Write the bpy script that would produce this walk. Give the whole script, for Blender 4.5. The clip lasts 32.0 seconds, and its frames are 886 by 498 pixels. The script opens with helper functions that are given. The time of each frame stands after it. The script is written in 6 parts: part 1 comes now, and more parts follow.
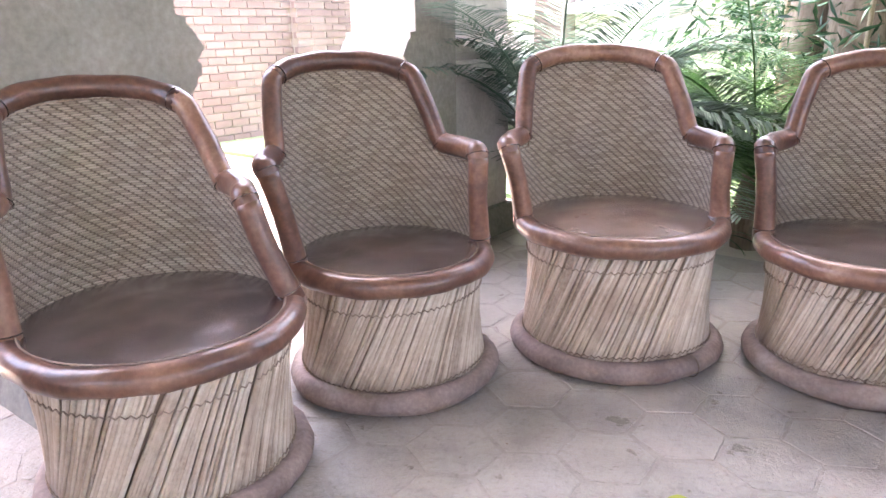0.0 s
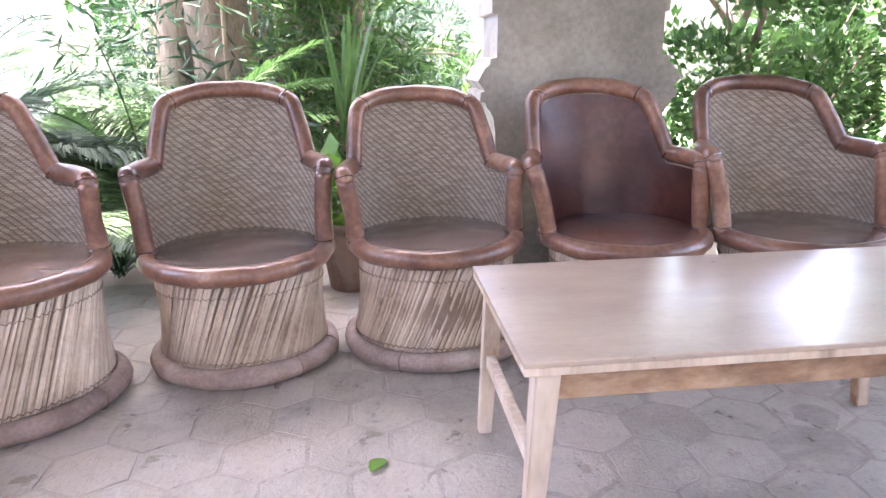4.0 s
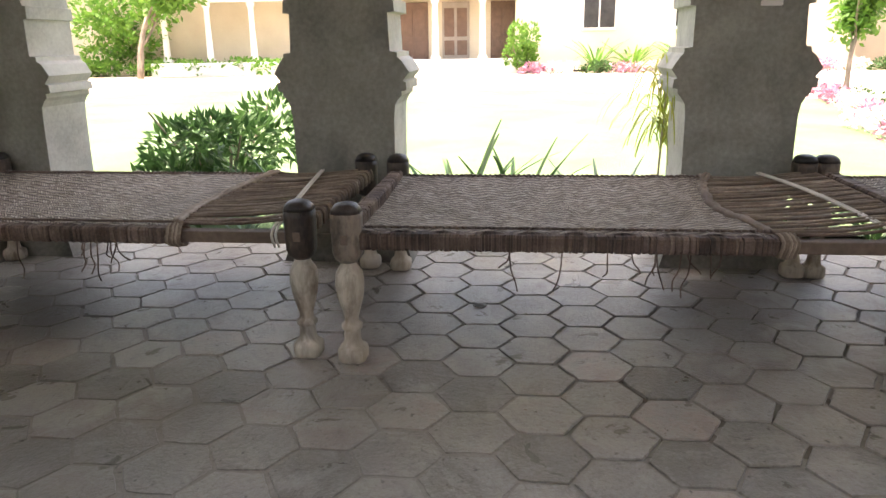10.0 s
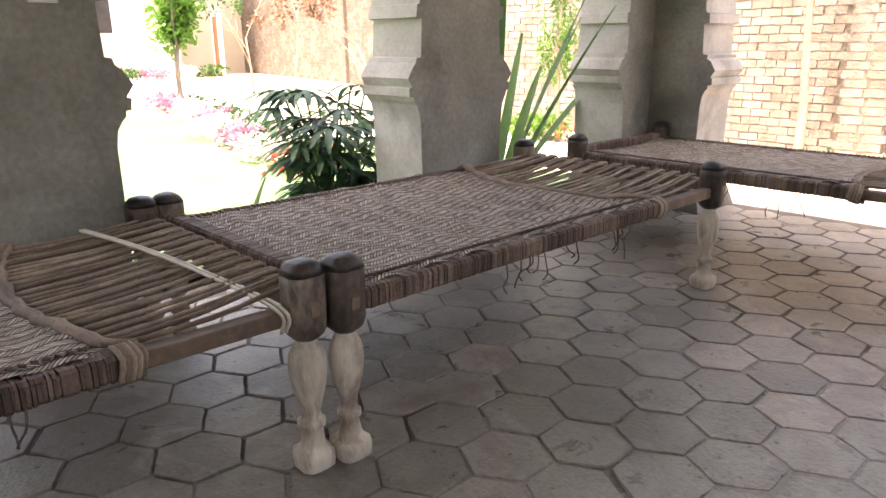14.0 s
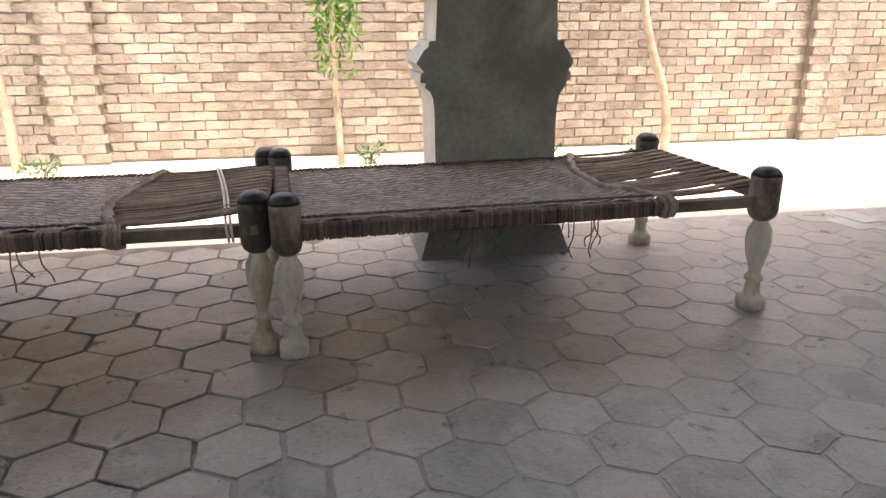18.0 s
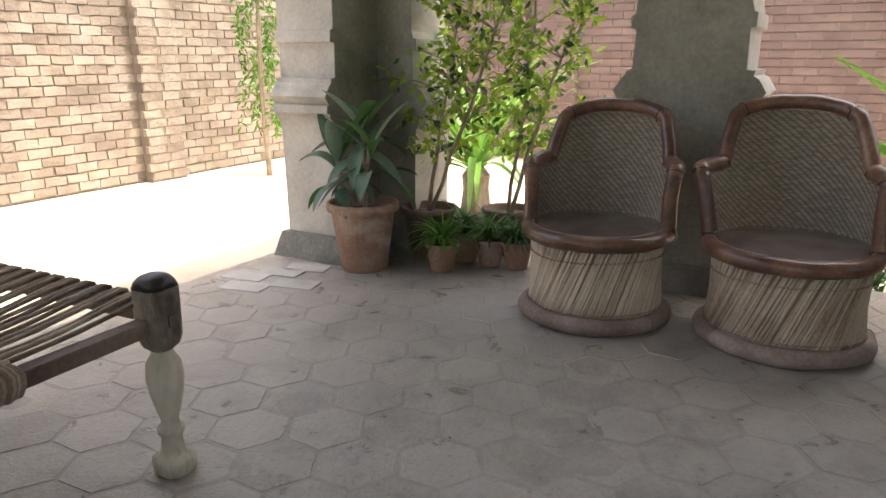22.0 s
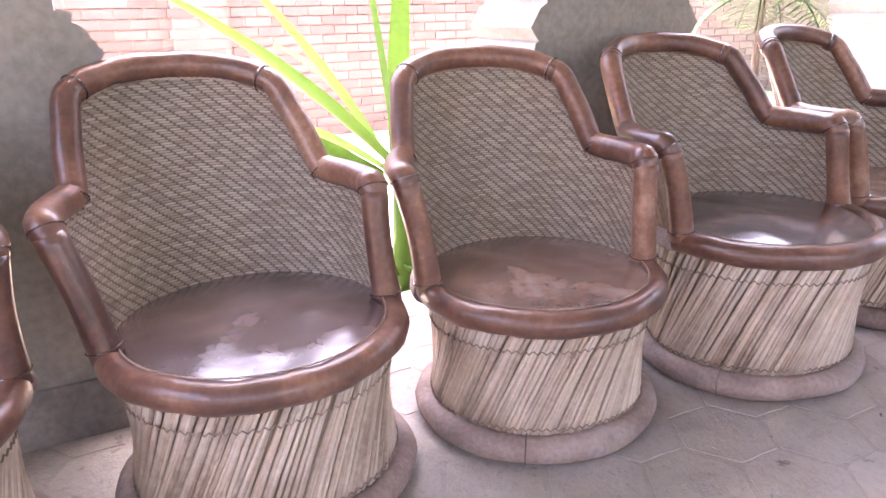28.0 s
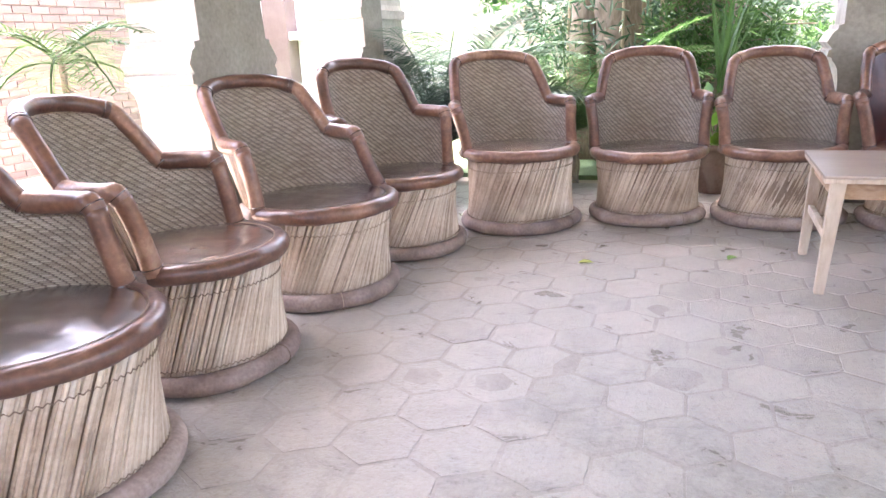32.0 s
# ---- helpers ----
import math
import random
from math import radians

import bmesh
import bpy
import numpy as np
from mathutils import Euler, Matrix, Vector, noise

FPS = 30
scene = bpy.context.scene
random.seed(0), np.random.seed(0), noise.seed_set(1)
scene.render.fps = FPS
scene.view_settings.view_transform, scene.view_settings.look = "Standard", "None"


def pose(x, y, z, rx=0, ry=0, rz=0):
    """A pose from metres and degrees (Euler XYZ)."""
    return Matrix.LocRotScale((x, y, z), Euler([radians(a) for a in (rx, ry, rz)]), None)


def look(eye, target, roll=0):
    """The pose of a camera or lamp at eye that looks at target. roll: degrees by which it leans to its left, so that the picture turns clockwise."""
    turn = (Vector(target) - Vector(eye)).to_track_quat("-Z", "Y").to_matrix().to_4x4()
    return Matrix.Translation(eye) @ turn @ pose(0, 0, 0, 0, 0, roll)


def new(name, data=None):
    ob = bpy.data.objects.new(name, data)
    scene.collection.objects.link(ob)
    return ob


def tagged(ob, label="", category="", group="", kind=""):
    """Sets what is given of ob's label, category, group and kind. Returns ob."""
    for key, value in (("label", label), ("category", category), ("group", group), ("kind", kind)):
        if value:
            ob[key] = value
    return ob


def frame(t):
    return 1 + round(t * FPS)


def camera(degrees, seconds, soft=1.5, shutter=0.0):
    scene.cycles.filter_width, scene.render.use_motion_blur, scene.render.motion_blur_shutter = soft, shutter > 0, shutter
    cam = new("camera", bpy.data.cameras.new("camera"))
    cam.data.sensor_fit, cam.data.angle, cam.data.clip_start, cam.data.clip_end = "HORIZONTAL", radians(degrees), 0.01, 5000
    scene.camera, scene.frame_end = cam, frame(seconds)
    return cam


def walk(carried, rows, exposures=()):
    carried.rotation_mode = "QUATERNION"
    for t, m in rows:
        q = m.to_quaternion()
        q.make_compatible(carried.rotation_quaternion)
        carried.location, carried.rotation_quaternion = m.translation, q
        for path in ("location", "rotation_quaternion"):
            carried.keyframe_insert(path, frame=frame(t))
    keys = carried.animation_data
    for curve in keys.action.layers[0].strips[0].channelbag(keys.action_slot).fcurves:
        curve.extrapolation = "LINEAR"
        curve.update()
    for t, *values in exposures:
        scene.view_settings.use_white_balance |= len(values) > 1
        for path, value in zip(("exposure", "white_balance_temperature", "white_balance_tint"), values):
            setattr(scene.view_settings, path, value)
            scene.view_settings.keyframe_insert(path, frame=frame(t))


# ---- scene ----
cam = camera(64.0, 32.0)
PATH = [
    (0, (-0.002, 0.357, 1.051), (-1.169, 1.869, 0.459), -1.0),
    (0.5, (-0.042, 0.334, 1.071), (-0.968, 1.999, 0.464), -1.7),
    (1, (-0.007, 0.331, 1.069), (-0.756, 2.089, 0.48), -1.4),
    (1.5, (0.08, 0.295, 1.074), (-0.557, 2.099, 0.491), -2.1),
    (2, (0.138, 0.271, 1.066), (-0.305, 2.133, 0.487), -1.4),
    (2.5, (0.175, 0.264, 1.062), (-0.096, 2.16, 0.485), -1.2),
    (4.5, (0.246, 0.295, 1.057), (0.639, 2.185, 0.536), -1.0),
    (5, (0.208, 0.282, 1.066), (0.809, 2.112, 0.528), -1.1),
    (5.5, (0.168, 0.283, 1.063), (0.951, 2.038, 0.508), -1.6),
    (6, (0.169, 0.281, 1.061), (1.102, 1.959, 0.503), -1.2),
    (6.5, (0.201, 0.286, 1.063), (1.298, 1.864, 0.507), -0.9),
    (7, (0.286, 0.318, 1.057), (1.534, 1.783, 0.51), -1.5),
    (7.5, (0.425, 0.381, 1.06), (1.834, 1.696, 0.525), -0.1),
    (8, (0.515, 0.433, 1.07), (2.05, 1.595, 0.526), 0.5),
    (8.5, (0.561, 0.558, 1.077), (2.284, 1.41, 0.524), 0.0),
    (9, (0.597, 0.615, 1.084), (2.426, 1.187, 0.51), -0.6),
    (9.5, (0.668, 0.624, 1.078), (2.549, 0.991, 0.507), -0.8),
    (10, (0.804, 0.592, 1.067), (2.711, 0.807, 0.505), -0.9),
    (10.5, (0.937, 0.519, 1.068), (2.851, 0.571, 0.489), -1.2),
    (11, (1.042, 0.469, 1.062), (2.955, 0.337, 0.494), -1.5),
    (11.5, (1.177, 0.469, 1.07), (3.058, 0.071, 0.521), -1.2),
    (12, (1.296, 0.51, 1.064), (3.123, -0.114, 0.542), -1.0),
    (12.5, (1.372, 0.479, 1.053), (3.14, -0.266, 0.487), -0.6),
    (13, (1.465, 0.371, 1.051), (3.148, -0.544, 0.478), -0.3),
    (13.5, (1.526, 0.259, 1.063), (3.094, -0.849, 0.504), -0.4),
    (14, (1.606, 0.186, 1.064), (3.024, -1.108, 0.503), -0.6),
    (14.5, (1.699, 0.141, 1.055), (2.916, -1.348, 0.506), -1.9),
    (16.5, (1.836, -0.33, 1.097), (2.274, -2.179, 0.474), -1.5),
    (17, (1.834, -0.487, 1.076), (2.039, -2.376, 0.453), -1.4),
    (17.5, (1.896, -0.658, 1.064), (1.824, -2.561, 0.454), -1.3),
    (18, (1.938, -0.755, 1.067), (1.603, -2.633, 0.468), -0.3),
    (18.5, (1.919, -0.877, 1.055), (1.462, -2.731, 0.461), -1.0),
    (19, (1.872, -1.015, 1.065), (1.265, -2.814, 0.438), -1.7),
    (19.5, (1.832, -1.142, 1.071), (1.051, -2.872, 0.444), -0.8),
    (20, (1.803, -1.281, 1.084), (0.734, -2.877, 0.527), -0.6),
    (20.5, (1.778, -1.404, 1.1), (0.442, -2.805, 0.599), -0.4),
    (21, (1.699, -1.477, 1.096), (0.238, -2.742, 0.583), -0.0),
    (21.5, (1.533, -1.554, 1.101), (-0.046, -2.675, 0.599), -0.4),
    (22, (1.405, -1.611, 1.095), (-0.265, -2.579, 0.568), -0.2),
    (22.5, (1.33, -1.73, 1.077), (-0.412, -2.56, 0.551), 0.3),
    (23, (1.254, -1.813, 1.062), (-0.554, -2.485, 0.534), 0.6),
    (23.5, (1.126, -1.876, 1.049), (-0.691, -2.483, 0.475), 0.9),
    (24, (0.889, -1.941, 1.036), (-0.949, -2.503, 0.486), 1.6),
    (24.5, (0.683, -1.969, 0.999), (-1.173, -2.476, 0.455), 1.1),
    (26.5, (-0.02, -2.169, 0.982), (-1.921, -2.119, 0.363), 0.9),
    (27, (-0.032, -2.204, 0.973), (-1.895, -1.822, 0.355), -0.7),
    (27.5, (-0.063, -2.133, 1.0), (-1.867, -1.544, 0.367), -0.8),
    (28, (-0.111, -2.04, 1.023), (-1.802, -1.189, 0.377), -1.0),
    (28.5, (-0.09, -1.913, 1.027), (-1.706, -0.917, 0.398), -1.8),
    (29, (-0.09, -1.813, 1.036), (-1.545, -0.586, 0.421), -1.4),
    (29.5, (-0.065, -1.76, 1.039), (-1.378, -0.37, 0.452), -1.6),
    (30, (-0.037, -1.699, 1.035), (-1.229, -0.205, 0.445), -1.5),
    (30.5, (-0.005, -1.608, 1.029), (-1.084, -0.031, 0.439), -2.2),
    (31, (0.04, -1.536, 1.043), (-0.943, 0.114, 0.484), -2.6),
    (31.5, (0.073, -1.501, 1.048), (-0.767, 0.227, 0.493), -3.4),
    (32, (0.084, -1.485, 1.041), (-0.594, 0.312, 0.485), -2.9),
]
EXPOSURES = [(0, 4.3, 6400, 25), (1, 4.65, 6300, 25), (2.5, 4.58, 6400, 25), (5, 4.15, 6400, 33), (6, 3.8, 6500, 36), (7, 3.55, 6600, 35), (8, 3.42, 6700, 31), (9.5, 2.74, 7300, 19), (12, 2.55, 8100, 13), (13, 2.68, 7900, 18), (14, 2.82, 7600, 20), (15, 2.75, 7500, 20), (17, 2.42, 7000, 19), (19, 2.22, 7100, 11), (20, 2.15, 7200, 13), (22, 2.15, 7200, 11), (23, 2.62, 7200, 16), (24.5, 3.2, 7100, 15), (26.5, 4.05, 6300, 38), (29, 4.0, 6800, 30), (31, 4.5, 6600, 23), (32, 4.3, 6600, 23)]
walk(cam, [(t, look(eye, target, roll)) for t, eye, target, roll in PATH], EXPOSURES)

# ---- world ----
world = bpy.data.worlds.new("sky")
scene.world = world
world.use_nodes = True
wn = world.node_tree
sky = wn.nodes.new("ShaderNodeTexSky")
sky.sky_type = "NISHITA"
sky.sun_disc = False
sky.dust_density, sky.air_density = 7.0, 1.2  # hot hazy noon
SUN_EL, SUN_AZ = 79.0, -22.0  # elevation, and the compass angle the light comes from (0 = +y, clockwise)
sky.sun_elevation, sky.sun_rotation = radians(SUN_EL), radians(SUN_AZ)
wn.links.new(sky.outputs["Color"], wn.nodes["Background"].inputs["Color"])
wn.nodes["Background"].inputs["Strength"].default_value = 0.15
sun = new("sun", bpy.data.lights.new("sun", "SUN"))
sun.data.energy, sun.data.angle, sun.data.color = 2.5, radians(0.5), (1.0, 0.95, 0.88)
_d = Vector((math.sin(radians(SUN_AZ)) * math.cos(radians(SUN_EL)), math.cos(radians(SUN_AZ)) * math.cos(radians(SUN_EL)), math.sin(radians(SUN_EL))))
sun.matrix_world = look(_d * 30, (0, 0, 0))


# ---- materials ----
def ramp(nt, fac, stops):
    n = nt.nodes.new("ShaderNodeValToRGB")
    while len(n.color_ramp.elements) < len(stops):
        n.color_ramp.elements.new(0.5)
    for e, (p, c) in zip(n.color_ramp.elements, stops):
        e.position, e.color = p, (*c, 1)
    nt.links.new(fac, n.inputs["Fac"])
    return n.outputs["Color"]


def maths(nt, op, a, b=None, c=None):
    n = nt.nodes.new("ShaderNodeMath")
    n.operation = op
    for i, v in enumerate((a, b, c)):
        if v is None:
            continue
        if isinstance(v, (int, float)):
            n.inputs[i].default_value = v
        else:
            nt.links.new(v, n.inputs[i])
    return n.outputs[0]


def mixed(nt, fac, a, b, mode="MIX"):
    n = nt.nodes.new("ShaderNodeMix")
    n.data_type, n.blend_type = "RGBA", mode
    for key, v in ((0, fac), (6, a), (7, b)):
        if isinstance(v, (int, float)):
            n.inputs[key].default_value = v
        elif isinstance(v, tuple):
            n.inputs[key].default_value = (*v, 1)
        else:
            nt.links.new(v, n.inputs[key])
    return n.outputs[2]


def noise_tex(nt, vec, scale, detail=4, rough=0.55, dist=0.0):
    n = nt.nodes.new("ShaderNodeTexNoise")
    n.inputs["Scale"].default_value, n.inputs["Detail"].default_value = scale, detail
    n.inputs["Roughness"].default_value, n.inputs["Distortion"].default_value = rough, dist
    nt.links.new(vec, n.inputs["Vector"])
    return n.outputs["Fac"]


def base_mat(name, stretch=(1, 1, 1), uv=False, shift=True):
    m = bpy.data.materials.new(name)
    m.use_nodes = True
    nt = m.node_tree
    tc, mp = nt.nodes.new("ShaderNodeTexCoord"), nt.nodes.new("ShaderNodeMapping")
    nt.links.new(tc.outputs["UV" if uv else "Object"], mp.inputs["Vector"])
    mp.inputs["Scale"].default_value = stretch
    info = nt.nodes.new("ShaderNodeObjectInfo")
    if shift and not uv:
        sc = nt.nodes.new("ShaderNodeVectorMath")
        sc.operation = "SCALE"
        sc.inputs[0].default_value = (37.0, 19.0, 53.0)
        nt.links.new(info.outputs["Random"], sc.inputs["Scale"])
        nt.links.new(sc.outputs[0], mp.inputs["Location"])
    return m, nt, nt.nodes["Principled BSDF"], mp.outputs["Vector"], info.outputs["Random"]


def bumped(nt, bsdf, height, strength=0.3, dist=0.004):
    b = nt.nodes.new("ShaderNodeBump")
    b.inputs["Strength"].default_value, b.inputs["Distance"].default_value = strength, dist
    nt.links.new(height, b.inputs["Height"])
    nt.links.new(b.outputs["Normal"], bsdf.inputs["Normal"])


def surface(name, stops, scale=5, fine=60, rough=(0.6, 0.8), bump=0.3, dist=0.004, stretch=(1, 1, 1), island=0.0, rand=0.0, stain=None, stain_scale=1.5, spec=0.5, trans=0.0, metal=0.0, shift=True, coat=0.0):
    """A surface whose colour wanders along the stops, with finer grain, stains, and a spread from piece to piece."""
    m, nt, b, vec, rnd = base_mat(name, stretch, shift=shift)
    big, small = noise_tex(nt, vec, scale), noise_tex(nt, vec, fine, 3)
    f = maths(nt, "ADD", maths(nt, "MULTIPLY", big, 0.7), maths(nt, "MULTIPLY", small, 0.3))
    spread = maths(nt, "MULTIPLY_ADD", maths(nt, "SUBTRACT", f, 0.5), 2.2, 0.5)
    if island:
        g = nt.nodes.new("ShaderNodeNewGeometry")
        spread = maths(nt, "ADD", spread, maths(nt, "MULTIPLY", maths(nt, "SUBTRACT", g.outputs["Random Per Island"], 0.5), island))
    if rand:
        spread = maths(nt, "ADD", spread, maths(nt, "MULTIPLY", maths(nt, "SUBTRACT", rnd, 0.5), rand))
    col = ramp(nt, spread, stops)
    if stain:
        s = noise_tex(nt, vec, stain_scale, 6, 0.65, 0.4)
        mask = maths(nt, "MULTIPLY", maths(nt, "SMOOTH_MIN", maths(nt, "MAXIMUM", maths(nt, "MULTIPLY", maths(nt, "SUBTRACT", s, 0.52), 6.0), 0.0), 1.0, 0.1), 0.75)
        col = mixed(nt, mask, col, stain)
    nt.links.new(col, b.inputs["Base Color"])
    r = nt.nodes.new("ShaderNodeMapRange")
    r.inputs["To Min"].default_value, r.inputs["To Max"].default_value = rough
    nt.links.new(f, r.inputs["Value"])
    nt.links.new(r.outputs["Result"], b.inputs["Roughness"])
    b.inputs["Specular IOR Level"].default_value, b.inputs["Metallic"].default_value = spec, metal
    b.inputs["Coat Weight"].default_value, b.inputs["Coat Roughness"].default_value = coat, 0.2
    if trans:
        b.inputs["Transmission Weight"].default_value = 0.0
        t = nt.nodes.new("ShaderNodeBsdfTranslucent")
        nt.links.new(col, t.inputs["Color"])
        mx = nt.nodes.new("ShaderNodeMixShader")
        mx.inputs["Fac"].default_value = trans
        nt.links.new(b.outputs["BSDF"], mx.inputs[1])
        nt.links.new(t.outputs["BSDF"], mx.inputs[2])
        nt.links.new(mx.outputs["Shader"], nt.nodes["Material Output"].inputs["Surface"])
    if bump:
        bumped(nt, b, maths(nt, "ADD", small, maths(nt, "MULTIPLY", big, 0.6)), bump, dist)
    return m


def twill(name, pitch, band, slope, stops, gap_shade, rough=0.75, strength=0.8, dist=0.004, turn=0.0, alternate=True):
    """Strands woven in a herringbone: bands of alternately slanted strands, by a UV map in metres."""
    m, nt, b, vec, rnd = base_mat(name, uv=True)
    rot = nt.nodes.new("ShaderNodeVectorRotate")
    rot.rotation_type = "Z_AXIS"
    rot.inputs["Angle"].default_value = radians(turn)
    wob = nt.nodes.new("ShaderNodeTexNoise")
    wob.inputs["Scale"].default_value = 14
    nt.links.new(vec, wob.inputs["Vector"])
    add = nt.nodes.new("ShaderNodeVectorMath")
    add.operation = "MULTIPLY_ADD"
    add.inputs[1].default_value = (1.1 * pitch, 1.1 * pitch, 0) if alternate else (0.6 * pitch, 0.6 * pitch, 0)
    nt.links.new(wob.outputs["Color"], add.inputs[0])
    nt.links.new(vec, add.inputs[2])
    nt.links.new(add.outputs[0], rot.inputs["Vector"])
    xyz = nt.nodes.new("ShaderNodeSeparateXYZ")
    nt.links.new(rot.outputs[0], xyz.inputs[0])
    u, v = xyz.outputs["X"], xyz.outputs["Y"]
    vb = maths(nt, "DIVIDE", v, band)
    fr = maths(nt, "FRACT", vb)
    sign = maths(nt, "MULTIPLY_ADD", maths(nt, "FLOORED_MODULO", maths(nt, "FLOOR", vb), 2.0), 2.0, -1.0) if alternate else 1.0
    ph = maths(nt, "ADD", maths(nt, "DIVIDE", u, pitch), maths(nt, "MULTIPLY", maths(nt, "MULTIPLY", sign, fr), slope))
    strand = maths(nt, "ABSOLUTE", maths(nt, "SINE", maths(nt, "MULTIPLY", ph, math.pi)))
    edge = maths(nt, "SUBTRACT", 1.0, maths(nt, "POWER", maths(nt, "ABSOLUTE", maths(nt, "MULTIPLY_ADD", fr, 2.0, -1.0)), 3.0))
    h = maths(nt, "MULTIPLY", maths(nt, "POWER", strand, 0.5), maths(nt, "MULTIPLY_ADD", maths(nt, "POWER", maths(nt, "MAXIMUM", edge, 0.001), 0.5), *((1.0, 0.0) if alternate else (0.85, 0.15))))
    sn = noise_tex(nt, vec, 30, 3)
    wid = nt.nodes.new("ShaderNodeTexWhiteNoise")
    wid.noise_dimensions = "2D"
    cid = nt.nodes.new("ShaderNodeCombineXYZ")
    nt.links.new(maths(nt, "FLOOR", ph), cid.inputs[0])
    nt.links.new(maths(nt, "FLOOR", vb), cid.inputs[1])
    nt.links.new(cid.outputs[0], wid.inputs["Vector"])
    f = maths(nt, "ADD", maths(nt, "MULTIPLY", wid.outputs["Value"], 0.6), maths(nt, "MULTIPLY", noise_tex(nt, vec, 4, 4), 0.45))
    cover = nt.nodes.new("ShaderNodeMapRange")
    cover.interpolation_type = "SMOOTHSTEP"
    cover.inputs["From Min"].default_value, cover.inputs["From Max"].default_value = 0.3, 0.82
    nt.links.new(h, cover.inputs["Value"])
    # Low spots between strands get a dark colour standing in for shade.
    col = mixed(nt, cover.outputs["Result"], gap_shade, ramp(nt, f, stops))
    nt.links.new(col, b.inputs["Base Color"])
    b.inputs["Roughness"].default_value = rough
    b.inputs["Specular IOR Level"].default_value = 0.3
    lift = maths(nt, "ADD", h, maths(nt, "MULTIPLY", sn, 0.3))
    bumped(nt, b, lift if alternate else maths(nt, "ADD", lift, maths(nt, "MULTIPLY", fr, 0.8)), strength, dist)
    return m


def cane_weave(name, row, dash, shift, stops, gap_shade):
    """Flat cane strands in rows, each passing over and under so that the passes step aside from row to row in slanting bands; UV in metres."""
    m, nt, b, vec, rnd = base_mat(name, uv=True)
    wob = nt.nodes.new("ShaderNodeTexNoise")
    wob.inputs["Scale"].default_value, wob.inputs["Detail"].default_value = 7, 3
    nt.links.new(vec, wob.inputs["Vector"])
    add = nt.nodes.new("ShaderNodeVectorMath")
    add.operation = "MULTIPLY_ADD"
    add.inputs[1].default_value = (0.7 * dash, 2.0 * row, 0)
    nt.links.new(wob.outputs["Color"], add.inputs[0])
    nt.links.new(vec, add.inputs[2])
    xyz = nt.nodes.new("ShaderNodeSeparateXYZ")
    nt.links.new(add.outputs[0], xyz.inputs[0])
    v = maths(nt, "DIVIDE", xyz.outputs["Y"], row)
    line, fv = maths(nt, "FLOOR", v), maths(nt, "FRACT", v)
    u = maths(nt, "ADD", maths(nt, "DIVIDE", xyz.outputs["X"], dash), maths(nt, "MULTIPLY", line, shift))
    fu = maths(nt, "FRACT", u)
    over = maths(nt, "POWER", maths(nt, "MAXIMUM", maths(nt, "SINE", maths(nt, "MULTIPLY", fu, math.pi)), 0.0), 0.45)
    round_ = maths(nt, "POWER", maths(nt, "MAXIMUM", maths(nt, "SINE", maths(nt, "MULTIPLY", fv, math.pi)), 0.0), 0.3)
    h = maths(nt, "MULTIPLY", over, round_)
    wid = nt.nodes.new("ShaderNodeTexWhiteNoise")
    wid.noise_dimensions = "2D"
    cid = nt.nodes.new("ShaderNodeCombineXYZ")
    nt.links.new(maths(nt, "FLOOR", u), cid.inputs[0])
    nt.links.new(line, cid.inputs[1])
    nt.links.new(cid.outputs[0], wid.inputs["Vector"])
    f = maths(nt, "ADD", maths(nt, "MULTIPLY", wid.outputs["Value"], 0.5), maths(nt, "MULTIPLY", noise_tex(nt, vec, 5, 4), 0.55))
    cover = nt.nodes.new("ShaderNodeMapRange")
    cover.interpolation_type = "SMOOTHSTEP"
    cover.inputs["From Min"].default_value, cover.inputs["From Max"].default_value = 0.25, 0.8
    nt.links.new(h, cover.inputs["Value"])
    # Shade between the cane passes is painted as a darker tone.
    nt.links.new(mixed(nt, cover.outputs["Result"], gap_shade, ramp(nt, f, stops)), b.inputs["Base Color"])
    b.inputs["Roughness"].default_value, b.inputs["Specular IOR Level"].default_value = 0.62, 0.35
    bumped(nt, b, maths(nt, "ADD", h, maths(nt, "MULTIPLY", fu, 0.6)), 1.0, 0.005)
    return m


M_leather = surface("rim_leather", [(0.1, (0.07, 0.031, 0.022)), (0.45, (0.145, 0.067, 0.043)), (0.75, (0.225, 0.115, 0.073)), (1.0, (0.33, 0.20, 0.138))], 8, 60, (0.25, 0.5), 0.35, 0.003, stain=(0.07, 0.038, 0.032), stain_scale=5, rand=0.5, coat=0.3)
# Pale stain on the seats: worn patches, with sky sheen put into the colour.
M_seat = surface("seat_leather", [(0.1, (0.022, 0.013, 0.011)), (0.5, (0.055, 0.032, 0.027)), (0.9, (0.12, 0.072, 0.058))], 5, 45, (0.16, 0.30), 0.2, 0.003, stain=(0.15, 0.11, 0.10), stain_scale=6, rand=0.4, coat=1.0, spec=0.9)
M_seat_tan = surface("tan_seat_leather", [(0.1, (0.065, 0.034, 0.024)), (0.5, (0.13, 0.072, 0.052)), (0.9, (0.22, 0.14, 0.10))], 5, 45, (0.16, 0.32), 0.2, 0.003, stain=(0.30, 0.24, 0.215), stain_scale=5, rand=0.3, coat=1.0, spec=0.9)
M_seat_plum = surface("plum_seat_leather", [(0.1, (0.035, 0.021, 0.021)), (0.5, (0.065, 0.040, 0.038)), (0.9, (0.12, 0.080, 0.074))], 4, 45, (0.10, 0.28), 0.15, 0.003, stain=(0.22, 0.18, 0.185), stain_scale=5, rand=0.3, coat=1.0, spec=0.9)
